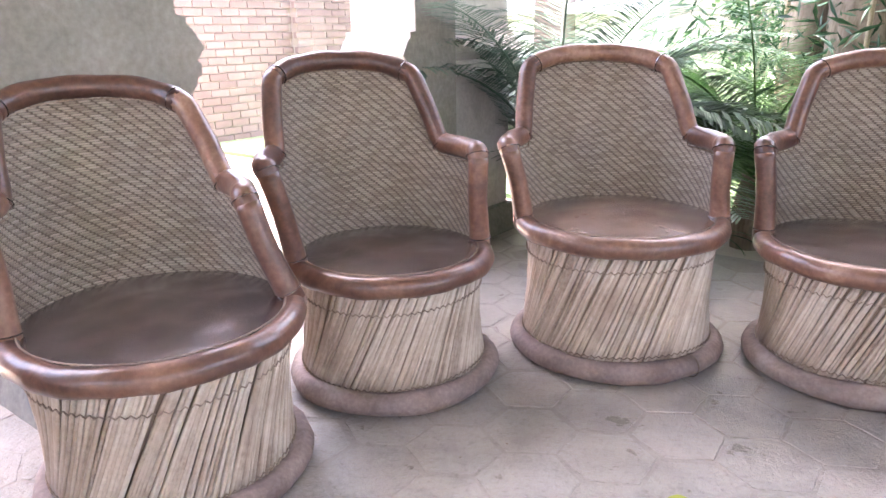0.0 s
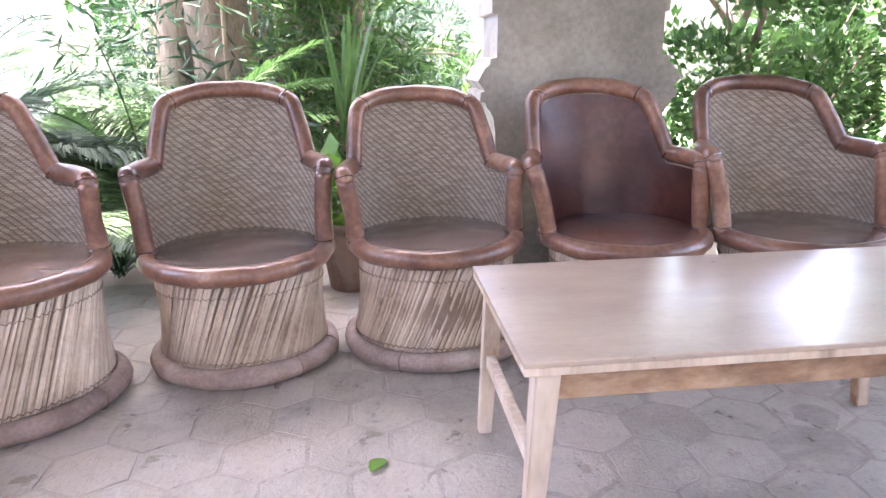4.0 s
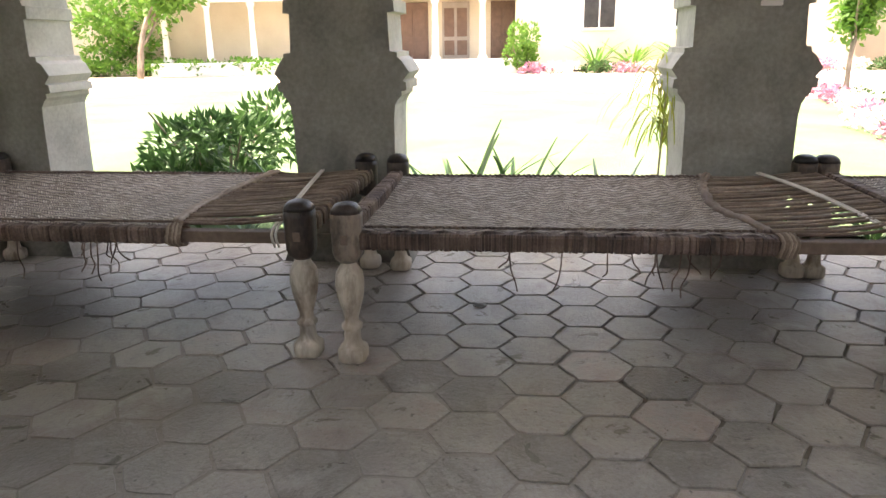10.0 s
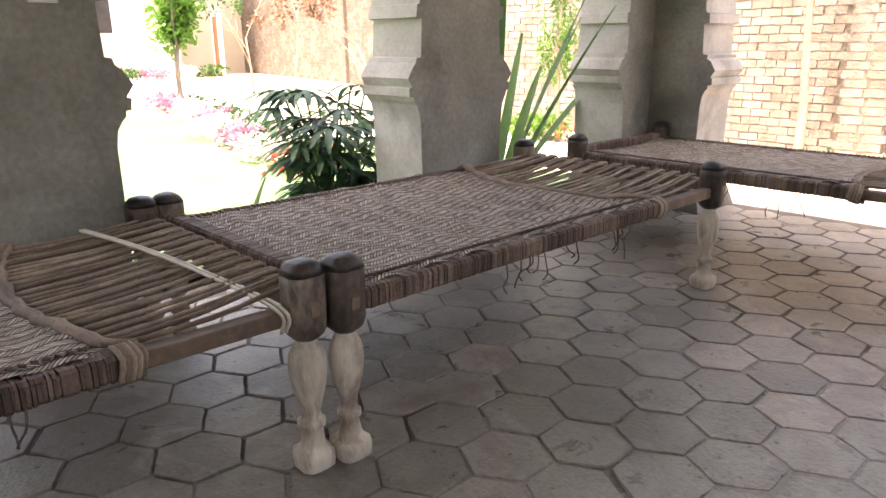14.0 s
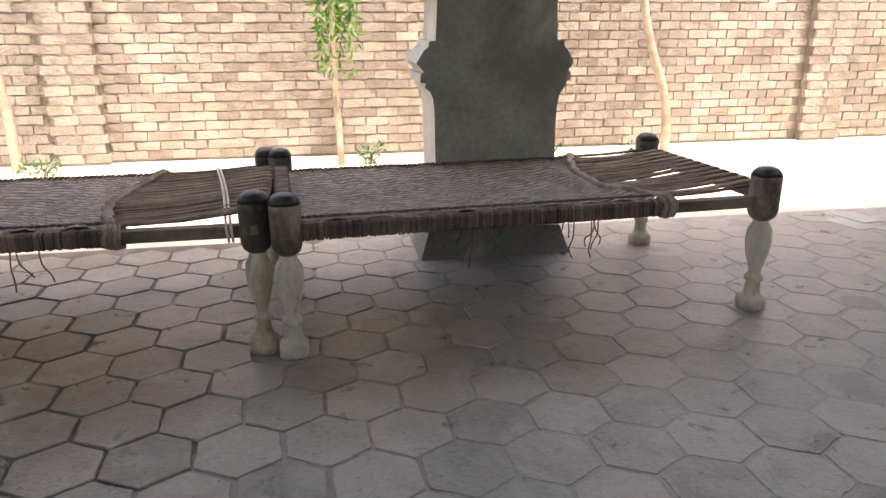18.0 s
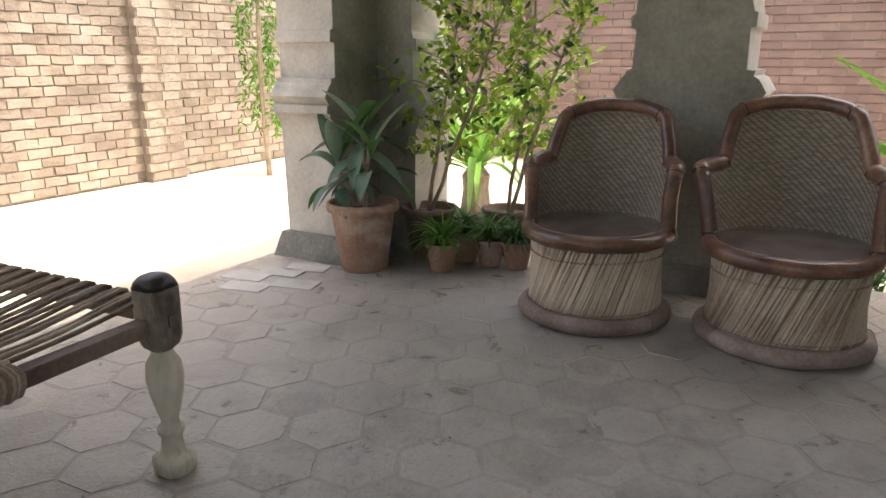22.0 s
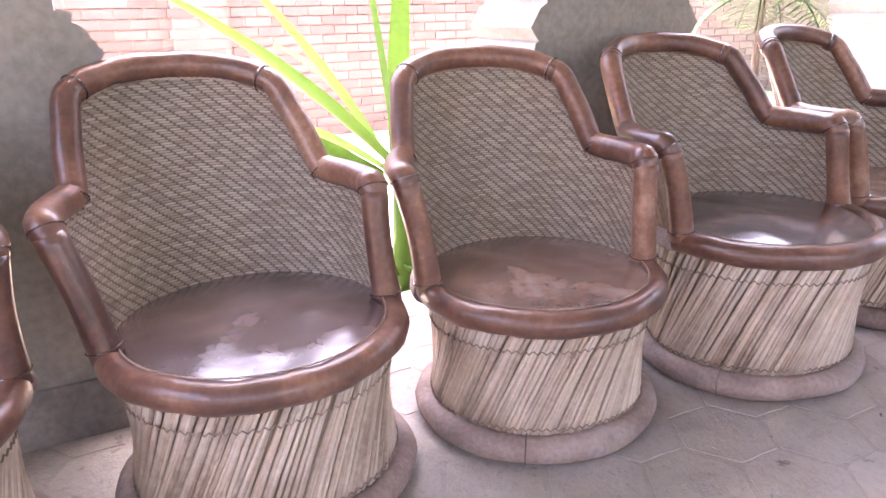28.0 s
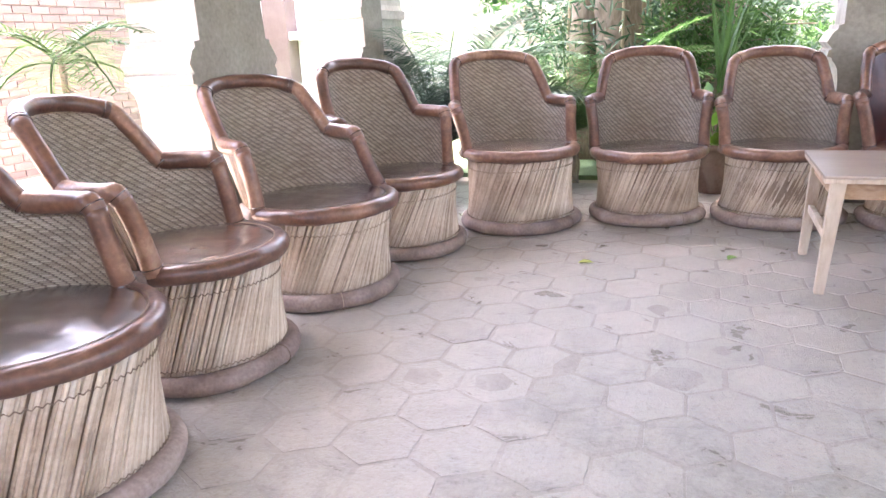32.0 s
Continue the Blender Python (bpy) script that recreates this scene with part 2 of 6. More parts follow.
M_seat_ox = surface("oxblood_seat_leather", [(0.1, (0.05, 0.020, 0.016)), (0.5, (0.10, 0.042, 0.032)), (0.9, (0.18, 0.085, 0.065))], 4, 40, (0.2, 0.4), 0.15, 0.002, stain=(0.20, 0.12, 0.10), stain_scale=6, coat=1.0)
M_oxblood = surface("oxblood_leather", [(0.1, (0.026, 0.008, 0.007)), (0.5, (0.055, 0.017, 0.013)), (0.9, (0.10, 0.036, 0.025))], 4, 40, (0.36, 0.5), 0.15, 0.002, coat=0.15)
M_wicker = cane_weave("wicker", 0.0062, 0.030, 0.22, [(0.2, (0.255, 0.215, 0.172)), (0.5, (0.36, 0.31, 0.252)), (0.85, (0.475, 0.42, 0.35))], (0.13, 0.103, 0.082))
M_reed_shade = surface("drum_lining", [(0.1, (0.17, 0.12, 0.085)), (0.9, (0.28, 0.21, 0.155))], 8, 60, (0.8, 0.95), 0.3, 0.003)
M_reed = surface("reed", [(0.0, (0.26, 0.19, 0.14)), (0.3, (0.44, 0.35, 0.265)), (0.7, (0.56, 0.47, 0.37)), (1.0, (0.67, 0.59, 0.49))], 5, 70, (0.5, 0.75), 0.3, 0.002, island=0.55, stain=(0.33, 0.245, 0.18), stain_scale=4)
M_ring = surface("foot_ring_cloth", [(0.1, (0.15, 0.105, 0.088)), (0.5, (0.26, 0.195, 0.168)), (0.9, (0.40, 0.325, 0.285))], 7, 80, (0.6, 0.85), 0.5, 0.004, rand=0.3)
M_cord = surface("cord", [(0.1, (0.13, 0.09, 0.065)), (0.6, (0.27, 0.205, 0.155)), (0.95, (0.44, 0.355, 0.28))], 9, 120, (0.7, 0.9), 0.5, 0.002, island=0.5, rand=0.5)
M_palecord = surface("pale_cord", [(0.1, (0.45, 0.40, 0.33)), (0.9, (0.68, 0.63, 0.55))], 9, 150, (0.7, 0.9), 0.5, 0.002)
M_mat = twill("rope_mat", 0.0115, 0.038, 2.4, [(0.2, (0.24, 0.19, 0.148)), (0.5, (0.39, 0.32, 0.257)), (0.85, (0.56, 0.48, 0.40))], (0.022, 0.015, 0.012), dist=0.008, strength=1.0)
M_wrap = surface("rope_wrap", [(0.0, (0.022, 0.014, 0.011)), (0.4, (0.095, 0.063, 0.049)), (0.7, (0.18, 0.126, 0.099)), (1.0, (0.31, 0.24, 0.195))], 5, 140, (0.6, 0.9), 0.5, 0.002, island=0.4)
M_legwood = surface("worn_leg_wood", [(0.1, (0.33, 0.27, 0.20)), (0.5, (0.54, 0.48, 0.39)), (0.9, (0.68, 0.63, 0.54))], 8, 60, (0.55, 0.8), 0.6, 0.004, stretch=(1, 1, 0.35), stain=(0.10, 0.062, 0.04), stain_scale=9)
M_legtop = surface("dark_leg_wood", [(0.1, (0.008, 0.006, 0.005)), (0.5, (0.02, 0.014, 0.012)), (0.9, (0.06, 0.042, 0.034))], 12, 70, (0.3, 0.55), 0.5, 0.004, stretch=(1, 1, 0.6), rand=0.3)
M_leghead = surface("rubbed_leg_wood", [(0.1, (0.022, 0.015, 0.012)), (0.5, (0.085, 0.062, 0.047)), (0.9, (0.26, 0.21, 0.165))], 9, 70, (0.4, 0.65), 0.5, 0.004, stretch=(1, 1, 0.5), rand=0.7, stain=(0.015, 0.011, 0.009), stain_scale=11)
M_railwood = surface("rail_wood", [(0.1, (0.075, 0.048, 0.034)), (0.5, (0.15, 0.105, 0.076)), (0.9, (0.25, 0.185, 0.137))], 4, 60, (0.5, 0.75), 0.3, 0.002, stretch=(1, 1, 1))
# Pier plaster: room shade is in the grey tone, daylight in the cream.
M_plaster = surface("shade_grey_plaster", [(0.1, (0.17, 0.165, 0.14)), (0.5, (0.27, 0.262, 0.228)), (0.9, (0.39, 0.38, 0.333))], 2.2, 45, (0.8, 0.95), 0.45, 0.005, stain=(0.125, 0.123, 0.107), stain_scale=1.8)
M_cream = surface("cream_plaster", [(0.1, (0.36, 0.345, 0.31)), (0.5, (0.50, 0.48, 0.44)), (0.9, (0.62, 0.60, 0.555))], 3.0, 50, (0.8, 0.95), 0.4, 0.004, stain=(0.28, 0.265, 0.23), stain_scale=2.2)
M_soot = surface("damp_plaster", [(0.1, (0.10, 0.096, 0.086)), (0.5, (0.19, 0.182, 0.162)), (0.9, (0.31, 0.30, 0.265))], 4, 50, (0.8, 0.95), 0.5, 0.004, stain=(0.045, 0.042, 0.038), stain_scale=3)
M_ceiling = surface("unseen_ceiling", [(0.1, (0.26, 0.248, 0.225)), (0.9, (0.36, 0.345, 0.312))], 1.5, 40, (0.85, 0.95), 0.2)
M_tanbrick = surface("tan_brick", [(0.0, (0.165, 0.13, 0.102)), (0.4, (0.225, 0.184, 0.148)), (0.75, (0.28, 0.237, 0.196)), (1.0, (0.34, 0.30, 0.255))], 3, 40, (0.8, 0.95), 0.8, 0.010, rand=0.6, island=0.6, stain=(0.42, 0.35, 0.27), stain_scale=2)
M_tanmortar = surface("tan_mortar", [(0.1, (0.16, 0.132, 0.104)), (0.9, (0.28, 0.238, 0.193))], 4, 50, (0.9, 0.95), 0.8, 0.010)
M_pinkbrick = surface("pink_brick", [(0.0, (0.145, 0.098, 0.088)), (0.5, (0.185, 0.131, 0.118)), (1.0, (0.225, 0.168, 0.152))], 3, 50, (0.8, 0.95), 0.3, 0.003, rand=0.6, island=0.6)
M_pinkmortar = surface("pale_mortar", [(0.1, (0.24, 0.20, 0.175)), (0.9, (0.32, 0.275, 0.245))], 4, 50, (0.9, 0.95), 0.3)
M_terracotta = surface("terracotta", [(0.1, (0.20, 0.115, 0.08)), (0.5, (0.31, 0.19, 0.138)), (0.9, (0.45, 0.35, 0.285))], 4, 60, (0.75, 0.9), 0.4, 0.003, stain=(0.52, 0.44, 0.37), stain_scale=5, rand=0.4)
M_darkclay = surface("dark_clay", [(0.1, (0.07, 0.045, 0.032)), (0.5, (0.13, 0.085, 0.062)), (0.9, (0.22, 0.16, 0.12))], 5, 60, (0.7, 0.9), 0.4, 0.003, stain=(0.24, 0.20, 0.165), stain_scale=4)
M_soil = surface("potting_soil", [(0.1, (0.04, 0.028, 0.02)), (0.9, (0.12, 0.085, 0.06))], 20, 80, (0.9, 0.95), 0.8, 0.01)
M_earth = surface("pale_dry_earth", [(0.1, (0.40, 0.34, 0.275)), (0.9, (0.54, 0.475, 0.40))], 1.2, 30, (0.9, 0.95), 0.5, 0.01, shift=False)
M_lawn = surface("lawn", [(0.1, (0.075, 0.13, 0.045)), (0.5, (0.102, 0.178, 0.076)), (0.9, (0.155, 0.22, 0.105))], 0.8, 60, (0.8, 0.95), 0.8, 0.02, stain=(0.18, 0.215, 0.12), stain_scale=0.5, shift=False)
M_bark = surface("bark", [(0.1, (0.10, 0.075, 0.055)), (0.5, (0.20, 0.16, 0.125)), (0.9, (0.33, 0.28, 0.23))], 9, 60, (0.8, 0.95), 0.8, 0.01, stretch=(1, 1, 0.3))
M_twig = surface("pale_twig", [(0.1, (0.26, 0.20, 0.14)), (0.9, (0.45, 0.38, 0.29))], 9, 60, (0.8, 0.95), 0.4)
M_laminate = surface("brown_laminate", [(0.1, (0.31, 0.235, 0.175)), (0.5, (0.38, 0.295, 0.225)), (0.9, (0.45, 0.36, 0.28))], 5, 60, (0.24, 0.34), 0.03, 0.001, stretch=(0.6, 1.6, 1), coat=1.0, spec=1.0)
M_palewood = surface("pale_wood", [(0.1, (0.36, 0.27, 0.19)), (0.5, (0.54, 0.45, 0.35)), (0.9, (0.68, 0.60, 0.50))], 5, 50, (0.5, 0.75), 0.3, 0.002, stretch=(1, 1, 0.3), stain=(0.20, 0.11, 0.065), stain_scale=6)
M_stainwood = surface("varnish_stained_wood", [(0.1, (0.16, 0.085, 0.045)), (0.5, (0.34, 0.215, 0.125)), (0.9, (0.52, 0.39, 0.265))], 4, 50, (0.45, 0.7), 0.3, 0.002, stretch=(0.5, 1, 1), stain=(0.10, 0.045, 0.025), stain_scale=7)


def floor_mat(name, stops, dirt, dust, grain=1.0, spread=0.6, rough=(0.22, 0.5)):
    """Worn cement laid over the whole floor: smears and dirt run on from tile to tile, the tone changes with the tile."""
    m = bpy.data.materials.new(name)
    m.use_nodes = True
    nt = m.node_tree
    b = nt.nodes["Principled BSDF"]
    geo, info = nt.nodes.new("ShaderNodeNewGeometry"), nt.nodes.new("ShaderNodeObjectInfo")
    vec = geo.outputs["Position"]
    big, mid, small = noise_tex(nt, vec, 0.9, 5, 0.6, 0.3), noise_tex(nt, vec, 7, 6, 0.65, 0.5), noise_tex(nt, vec, 70, 4, 0.7)
    tone = maths(nt, "ADD", maths(nt, "SUBTRACT", geo.outputs["Random Per Island"], 0.5), maths(nt, "SUBTRACT", info.outputs["Random"], 0.5))
    f = maths(nt, "ADD", maths(nt, "MULTIPLY", maths(nt, "SUBTRACT", mid, 0.5), 1.9), maths(nt, "MULTIPLY", maths(nt, "SUBTRACT", small, 0.5), 0.9 * grain))
    f = maths(nt, "ADD", maths(nt, "ADD", f, 0.5), maths(nt, "MULTIPLY", tone, spread))
    col = ramp(nt, f, stops)
    smear = ramp(nt, maths(nt, "ADD", maths(nt, "MULTIPLY", big, 0.55), maths(nt, "MULTIPLY", mid, 0.45)), [(0.49, (0, 0, 0)), (0.62, (0.85, 0.85, 0.85))])
    col = mixed(nt, smear, col, dirt)
    pale = ramp(nt, noise_tex(nt, vec, 2.6, 6, 0.7, 0.8), [(0.55, (0, 0, 0)), (0.72, (0.7, 0.7, 0.7))])
    col = mixed(nt, pale, col, dust)
    specks = ramp(nt, noise_tex(nt, vec, 38, 2, 0.5), [(0.66, (0, 0, 0)), (0.74, (0.8, 0.8, 0.8))])
    col = mixed(nt, specks, col, tuple(0.55 * c for c in dirt))
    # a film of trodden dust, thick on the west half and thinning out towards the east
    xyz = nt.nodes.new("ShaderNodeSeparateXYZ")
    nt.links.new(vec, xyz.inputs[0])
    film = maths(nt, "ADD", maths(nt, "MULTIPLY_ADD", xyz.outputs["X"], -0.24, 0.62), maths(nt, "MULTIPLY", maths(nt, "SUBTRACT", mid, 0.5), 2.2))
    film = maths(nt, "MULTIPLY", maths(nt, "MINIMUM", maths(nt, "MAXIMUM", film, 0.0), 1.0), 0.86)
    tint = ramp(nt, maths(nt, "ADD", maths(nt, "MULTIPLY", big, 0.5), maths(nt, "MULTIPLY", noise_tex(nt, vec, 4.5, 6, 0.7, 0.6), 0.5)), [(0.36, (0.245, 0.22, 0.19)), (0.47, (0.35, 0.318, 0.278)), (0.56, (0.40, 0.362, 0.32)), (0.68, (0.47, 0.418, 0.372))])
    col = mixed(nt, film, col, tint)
    col = mixed(nt, 1.0, col, ramp(nt, noise_tex(nt, vec, 55, 6, 0.75), [(0.32, (0.76, 0.74, 0.72)), (0.48, (1.0, 1.0, 1.0)), (0.66, (1.0, 1.0, 1.0))]), "MULTIPLY")
    nt.links.new(col, b.inputs["Base Color"])
    r = nt.nodes.new("ShaderNodeMapRange")
    r.inputs["To Min"].default_value, r.inputs["To Max"].default_value = rough
    nt.links.new(mid, r.inputs["Value"])
    nt.links.new(r.outputs["Result"], b.inputs["Roughness"])
    bumped(nt, b, maths(nt, "ADD", small, maths(nt, "MULTIPLY", mid, 1.4)), 0.8, 0.006)
    return m


M_tile = floor_mat("hex_tile", [(0.0, (0.195, 0.178, 0.152)), (0.35, (0.29, 0.268, 0.232)), (0.65, (0.355, 0.325, 0.284)), (1.0, (0.41, 0.325, 0.282))], (0.14, 0.118, 0.096), (0.43, 0.405, 0.36), rough=(0.18, 0.44))
M_joint = floor_mat("joint_mortar", [(0.2, (0.05, 0.042, 0.034)), (0.8, (0.17, 0.145, 0.12))], (0.06, 0.05, 0.04), (0.26, 0.23, 0.195), rough=(0.85, 0.95))
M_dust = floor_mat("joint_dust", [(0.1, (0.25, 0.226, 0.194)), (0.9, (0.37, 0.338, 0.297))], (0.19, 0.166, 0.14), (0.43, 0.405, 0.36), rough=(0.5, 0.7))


def leaf_mat(name, a, b, trans=0.35):
    return surface(name, [(0.0, a), (1.0, b)], 3, 40, (0.35, 0.6), 0.1, 0.002, island=1.0, rand=0.3, trans=trans, spec=0.4)


M_leaf_mid = leaf_mat("leaf_mid", (0.030, 0.085, 0.024), (0.085, 0.18, 0.05))
M_leaf_dark = leaf_mat("leaf_dark", (0.014, 0.05, 0.024), (0.045, 0.115, 0.05), 0.2)
M_leaf_bright = leaf_mat("leaf_bright", (0.07, 0.19, 0.025), (0.16, 0.31, 0.05), 0.4)
M_leaf_fern = leaf_mat("leaf_fern", (0.045, 0.13, 0.032), (0.12, 0.25, 0.062), 0.4)
M_leaf_blue = leaf_mat("leaf_bluegreen", (0.06, 0.115, 0.075), (0.17, 0.25, 0.185), 0.25)
M_leaf_yellow = leaf_mat("leaf_yellow", (0.30, 0.36, 0.05), (0.46, 0.46, 0.08), 0.4)
M_leaf_brown = leaf_mat("leaf_brown", (0.14, 0.075, 0.045), (0.26, 0.16, 0.10), 0.25)
M_leaf_lime = leaf_mat("leaf_lime", (0.20, 0.34, 0.04), (0.40, 0.54, 0.09), 0.55)
M_pink = leaf_mat("petal_pink", (0.42, 0.14, 0.24), (0.60, 0.36, 0.44), 0.2)
M_white = leaf_mat("petal_white", (0.6, 0.55, 0.5), (0.75, 0.7, 0.66), 0.2)
M_red = leaf_mat("petal_red", (0.45, 0.07, 0.05), (0.6, 0.2, 0.12), 0.2)
M_wall = surface("cream_house_paint", [(0.1, (0.58, 0.50, 0.37)), (0.9, (0.68, 0.60, 0.46))], 0.8, 30, (0.85, 0.95), 0.2)
M_whitepaint = surface("white_paint", [(0.1, (0.70, 0.69, 0.66)), (0.9, (0.80, 0.79, 0.77))], 1.2, 40, (0.7, 0.9), 0.15)
M_darkdoor = surface("brown_door", [(0.1, (0.10, 0.055, 0.035)), (0.9, (0.18, 0.10, 0.065))], 4, 50, (0.4, 0.6), 0.2)
M_greydoor = surface("grey_door_paint", [(0.1, (0.26, 0.22, 0.18)), (0.9, (0.36, 0.31, 0.26))], 3, 50, (0.5, 0.7), 0.15)
M_orangedoor = surface("orange_door", [(0.1, (0.36, 0.13, 0.055)), (0.9, (0.48, 0.20, 0.09))], 4, 50, (0.5, 0.7), 0.2)
M_glass = surface("dark_pane", [(0.1, (0.03, 0.03, 0.032)), (0.9, (0.06, 0.06, 0.062))], 3, 30, (0.05, 0.12), 0.0)


# ---- mesh helpers ----
def mesh_ob(name, bm, mat, smooth=False):
    bmesh.ops.recalc_face_normals(bm, faces=bm.faces)
    me = bpy.data.meshes.new(name)
    bm.to_mesh(me)
    bm.free()
    me.materials.append(mat)
    if smooth:
        me.polygons.foreach_set("use_smooth", [True] * len(me.polygons))
    return new(name, me)


def raw_ob(name, verts, faces, mat, smooth=False):
    me = bpy.data.meshes.new(name)
    me.from_pydata(verts, [], faces)
    me.update()
    me.materials.append(mat)
    if smooth:
        me.polygons.foreach_set("use_smooth", [True] * len(me.polygons))
    return new(name, me)


def child(ob, parent, label=""):
    ob.parent = parent
    if label:
        ob["label"] = label
    return ob


def part(name, bm, mat, parent, label="", smooth=False):
    return child(mesh_ob(name, bm, mat, smooth), parent, label)


def thing(name, m, label, category, group="", kind=""):
    e = new(name)
    e.empty_display_size = 0.1
    e.matrix_world = m
    return tagged(e, label, category, group, kind)


def box_bm(x0, x1, y0, y1, z0, z1, bevel=0.0, bm=None):
    bm = bm or bmesh.new()
    vs = bmesh.ops.create_cube(bm, size=1, matrix=Matrix.LocRotScale(((x0 + x1) / 2, (y0 + y1) / 2, (z0 + z1) / 2), None, (x1 - x0, y1 - y0, z1 - z0)))["verts"]
    if bevel:
        bmesh.ops.bevel(bm, geom=list({e for v in vs for e in v.link_edges}), offset=bevel, segments=2, affect="EDGES", profile=0.6)
    return bm


def tube(bm, pts, radii, seg=10, closed=False, flat=1.0):
    """A round bar along pts; radii: one number, or one for each point."""
    pts = [Vector(p) for p in pts]
    n = len(pts)
    radii = [radii] * n if isinstance(radii, (int, float)) else radii
    rings, prev = [], None
    for i, p in enumerate(pts):
        a = pts[(i - 1) % n] if closed or i else p
        b = pts[(i + 1) % n] if closed or i < n - 1 else p
        t = (b - a).normalized()
        if prev is None:
            ref = Vector((0, 0, 1)) if abs(t.z) < 0.9 else Vector((1, 0, 0))
            u = t.cross(ref).normalized()
        else:
            u = (prev - t * prev.dot(t)).normalized()
        prev = u
        w = t.cross(u)
        rings.append([bm.verts.new(p + (u * math.cos(k) + w * math.sin(k) * flat) * radii[i]) for k in (2 * math.pi * j / seg for j in range(seg))])
    for i in range(n if closed else n - 1):
        r0, r1 = rings[i], rings[(i + 1) % n]
        for j in range(seg):
            bm.faces.new((r0[j], r0[(j + 1) % seg], r1[(j + 1) % seg], r1[j]))
    if not closed:
        bm.faces.new(rings[0][::-1])
        bm.faces.new(rings[-1])
    return bm


def lathe(bm, prof, seg=16, at=(0, 0, 0)):
    """Turns a profile of (radius, height) round the upright."""
    rings = [[bm.verts.new((at[0] + r * math.cos(2 * math.pi * j / seg), at[1] + r * math.sin(2 * math.pi * j / seg), at[2] + z)) for j in range(seg)] for r, z in prof]
    for r0, r1 in zip(rings, rings[1:]):
        for j in range(seg):
            bm.faces.new((r0[j], r0[(j + 1) % seg], r1[(j + 1) % seg], r1[j]))
    bm.faces.new(rings[0][::-1])
    bm.faces.new(rings[-1])
    return bm


def smoothed(pts, n=4):
    """A Catmull-Rom curve through pts."""
    pts = [Vector(p) for p in pts]
    out = []
    for i in range(len(pts) - 1):
        a, b, c, d = pts[max(i - 1, 0)], pts[i], pts[i + 1], pts[min(i + 2, len(pts) - 1)]
        for k in range(n):
            t = k / n
            out.append(0.5 * ((2 * b) + (c - a) * t + (2 * a - 5 * b + 4 * c - d) * t * t + (3 * b - a - 3 * c + d) * t ** 3))
    return out + [pts[-1]]


# ---- structure: floor, piers, ceiling, ground, walls ----
FX0, FX1, FY0, FY1 = -2.42, 4.64, -4.44, 3.72  # the floor's edges
EAST, WEST, NORTH, SOUTH = 4.22, -1.97, 3.32, -3.985  # inner faces of the four rows of piers
DEEP = 0.37  # depth of a pier


def structure(name, bm, mat, label, category):
    return tagged(mesh_ob(name, bm, mat), label, category, kind="structure")


ground = structure("ground", box_bm(-400, 400, -400, 400, -0.6, -0.17), M_earth, "pale dry bare earth round the pavilion", "ground")


def sheet(name, outline, z, mat, label, category, step=0.0):
    bm = bmesh.new()
    top = [bm.verts.new((x, y, z)) for x, y in outline]
    low = [bm.verts.new((x, y, z - 0.2)) for x, y in outline]
    for i in range(len(top)):
        bm.faces.new((top[i], low[i], low[(i + 1) % len(top)], top[(i + 1) % len(top)]))
    bmesh.ops.triangulate(bm, faces=[bm.faces.new(top)])
    return structure(name, bm, mat, label, category)


sheet("lawn", [(5.3, -5.2), (7.6, -5.0), (15.5, -5.6), (19, 0), (20, 10), (12, 30), (4, 45), (-12, 45), (-12, 5.0), (3.5, 4.6), (5.3, 4.6)], -0.13, M_lawn, "short sunlit green lawn", "lawn")

plinth = structure("floor", box_bm(FX0, FX1, FY0, FY1, -0.3, -0.0085), M_joint, "worn floor of six-sided cement tiles in dark mortar", "floor")
kerb = structure("floor_edge", box_bm(FX0 - 0.02, FX1 + 0.02, FY0 - 0.06, FY0 - 0.004, -0.3, -0.03, 0.01), M_cream, "pale cement edge of the floor", "kerb")
# Ceiling and beams are out of view; height, overhang and tone shape the light.
ceiling = structure("ceiling", box_bm(FX0 - 0.6, FX1 + 0.6, FY0 - 0.05, FY1 + 0.9, 3.45, 3.7), M_ceiling, "unseen plain ceiling added to shade the room", "ceiling")
for nm, b in (("beam_north", (FX0, FX1, NORTH, NORTH + DEEP, 3.05, 3.45)), ("beam_south", (FX0, FX1, SOUTH - DEEP, SOUTH, 3.05, 3.45)), ("beam_east", (EAST, EAST + DEEP, SOUTH, NORTH, 3.05, 3.45)), ("beam_west", (WEST - DEEP, WEST, SOUTH, NORTH, 3.05, 3.45))):
    structure(nm, box_bm(*b), M_plaster, "unseen grey plastered beam added over the piers", "beam")


def pier_side(h):
    """Half width of a pier over its height, from the shaft's own half width h, with the tip of the moulding 0.93 up."""
    return [
        (h - 0.005, 0.0), (h + 0.004, 0.45), (h + 0.008, 0.72), (h + 0.015, 0.775), (h + 0.03, 0.805), (h + 0.048, 0.822), (h + 0.048, 0.842), (h + 0.072, 0.846), (h + 0.072, 0.884),
        (h + 0.055, 0.89), (h + 0.085, 0.93), (h + 0.05, 0.985), (h + 0.03, 1.0), (h + 0.03, 1.022), (h - 0.002, 1.026), (h - 0.006, 1.2), (h + 0.02, 1.205), (h + 0.02, 1.262), (h + 0.0, 1.266), (h - 0.006, 1.30), (h - 0.006, 3.05),
    ]


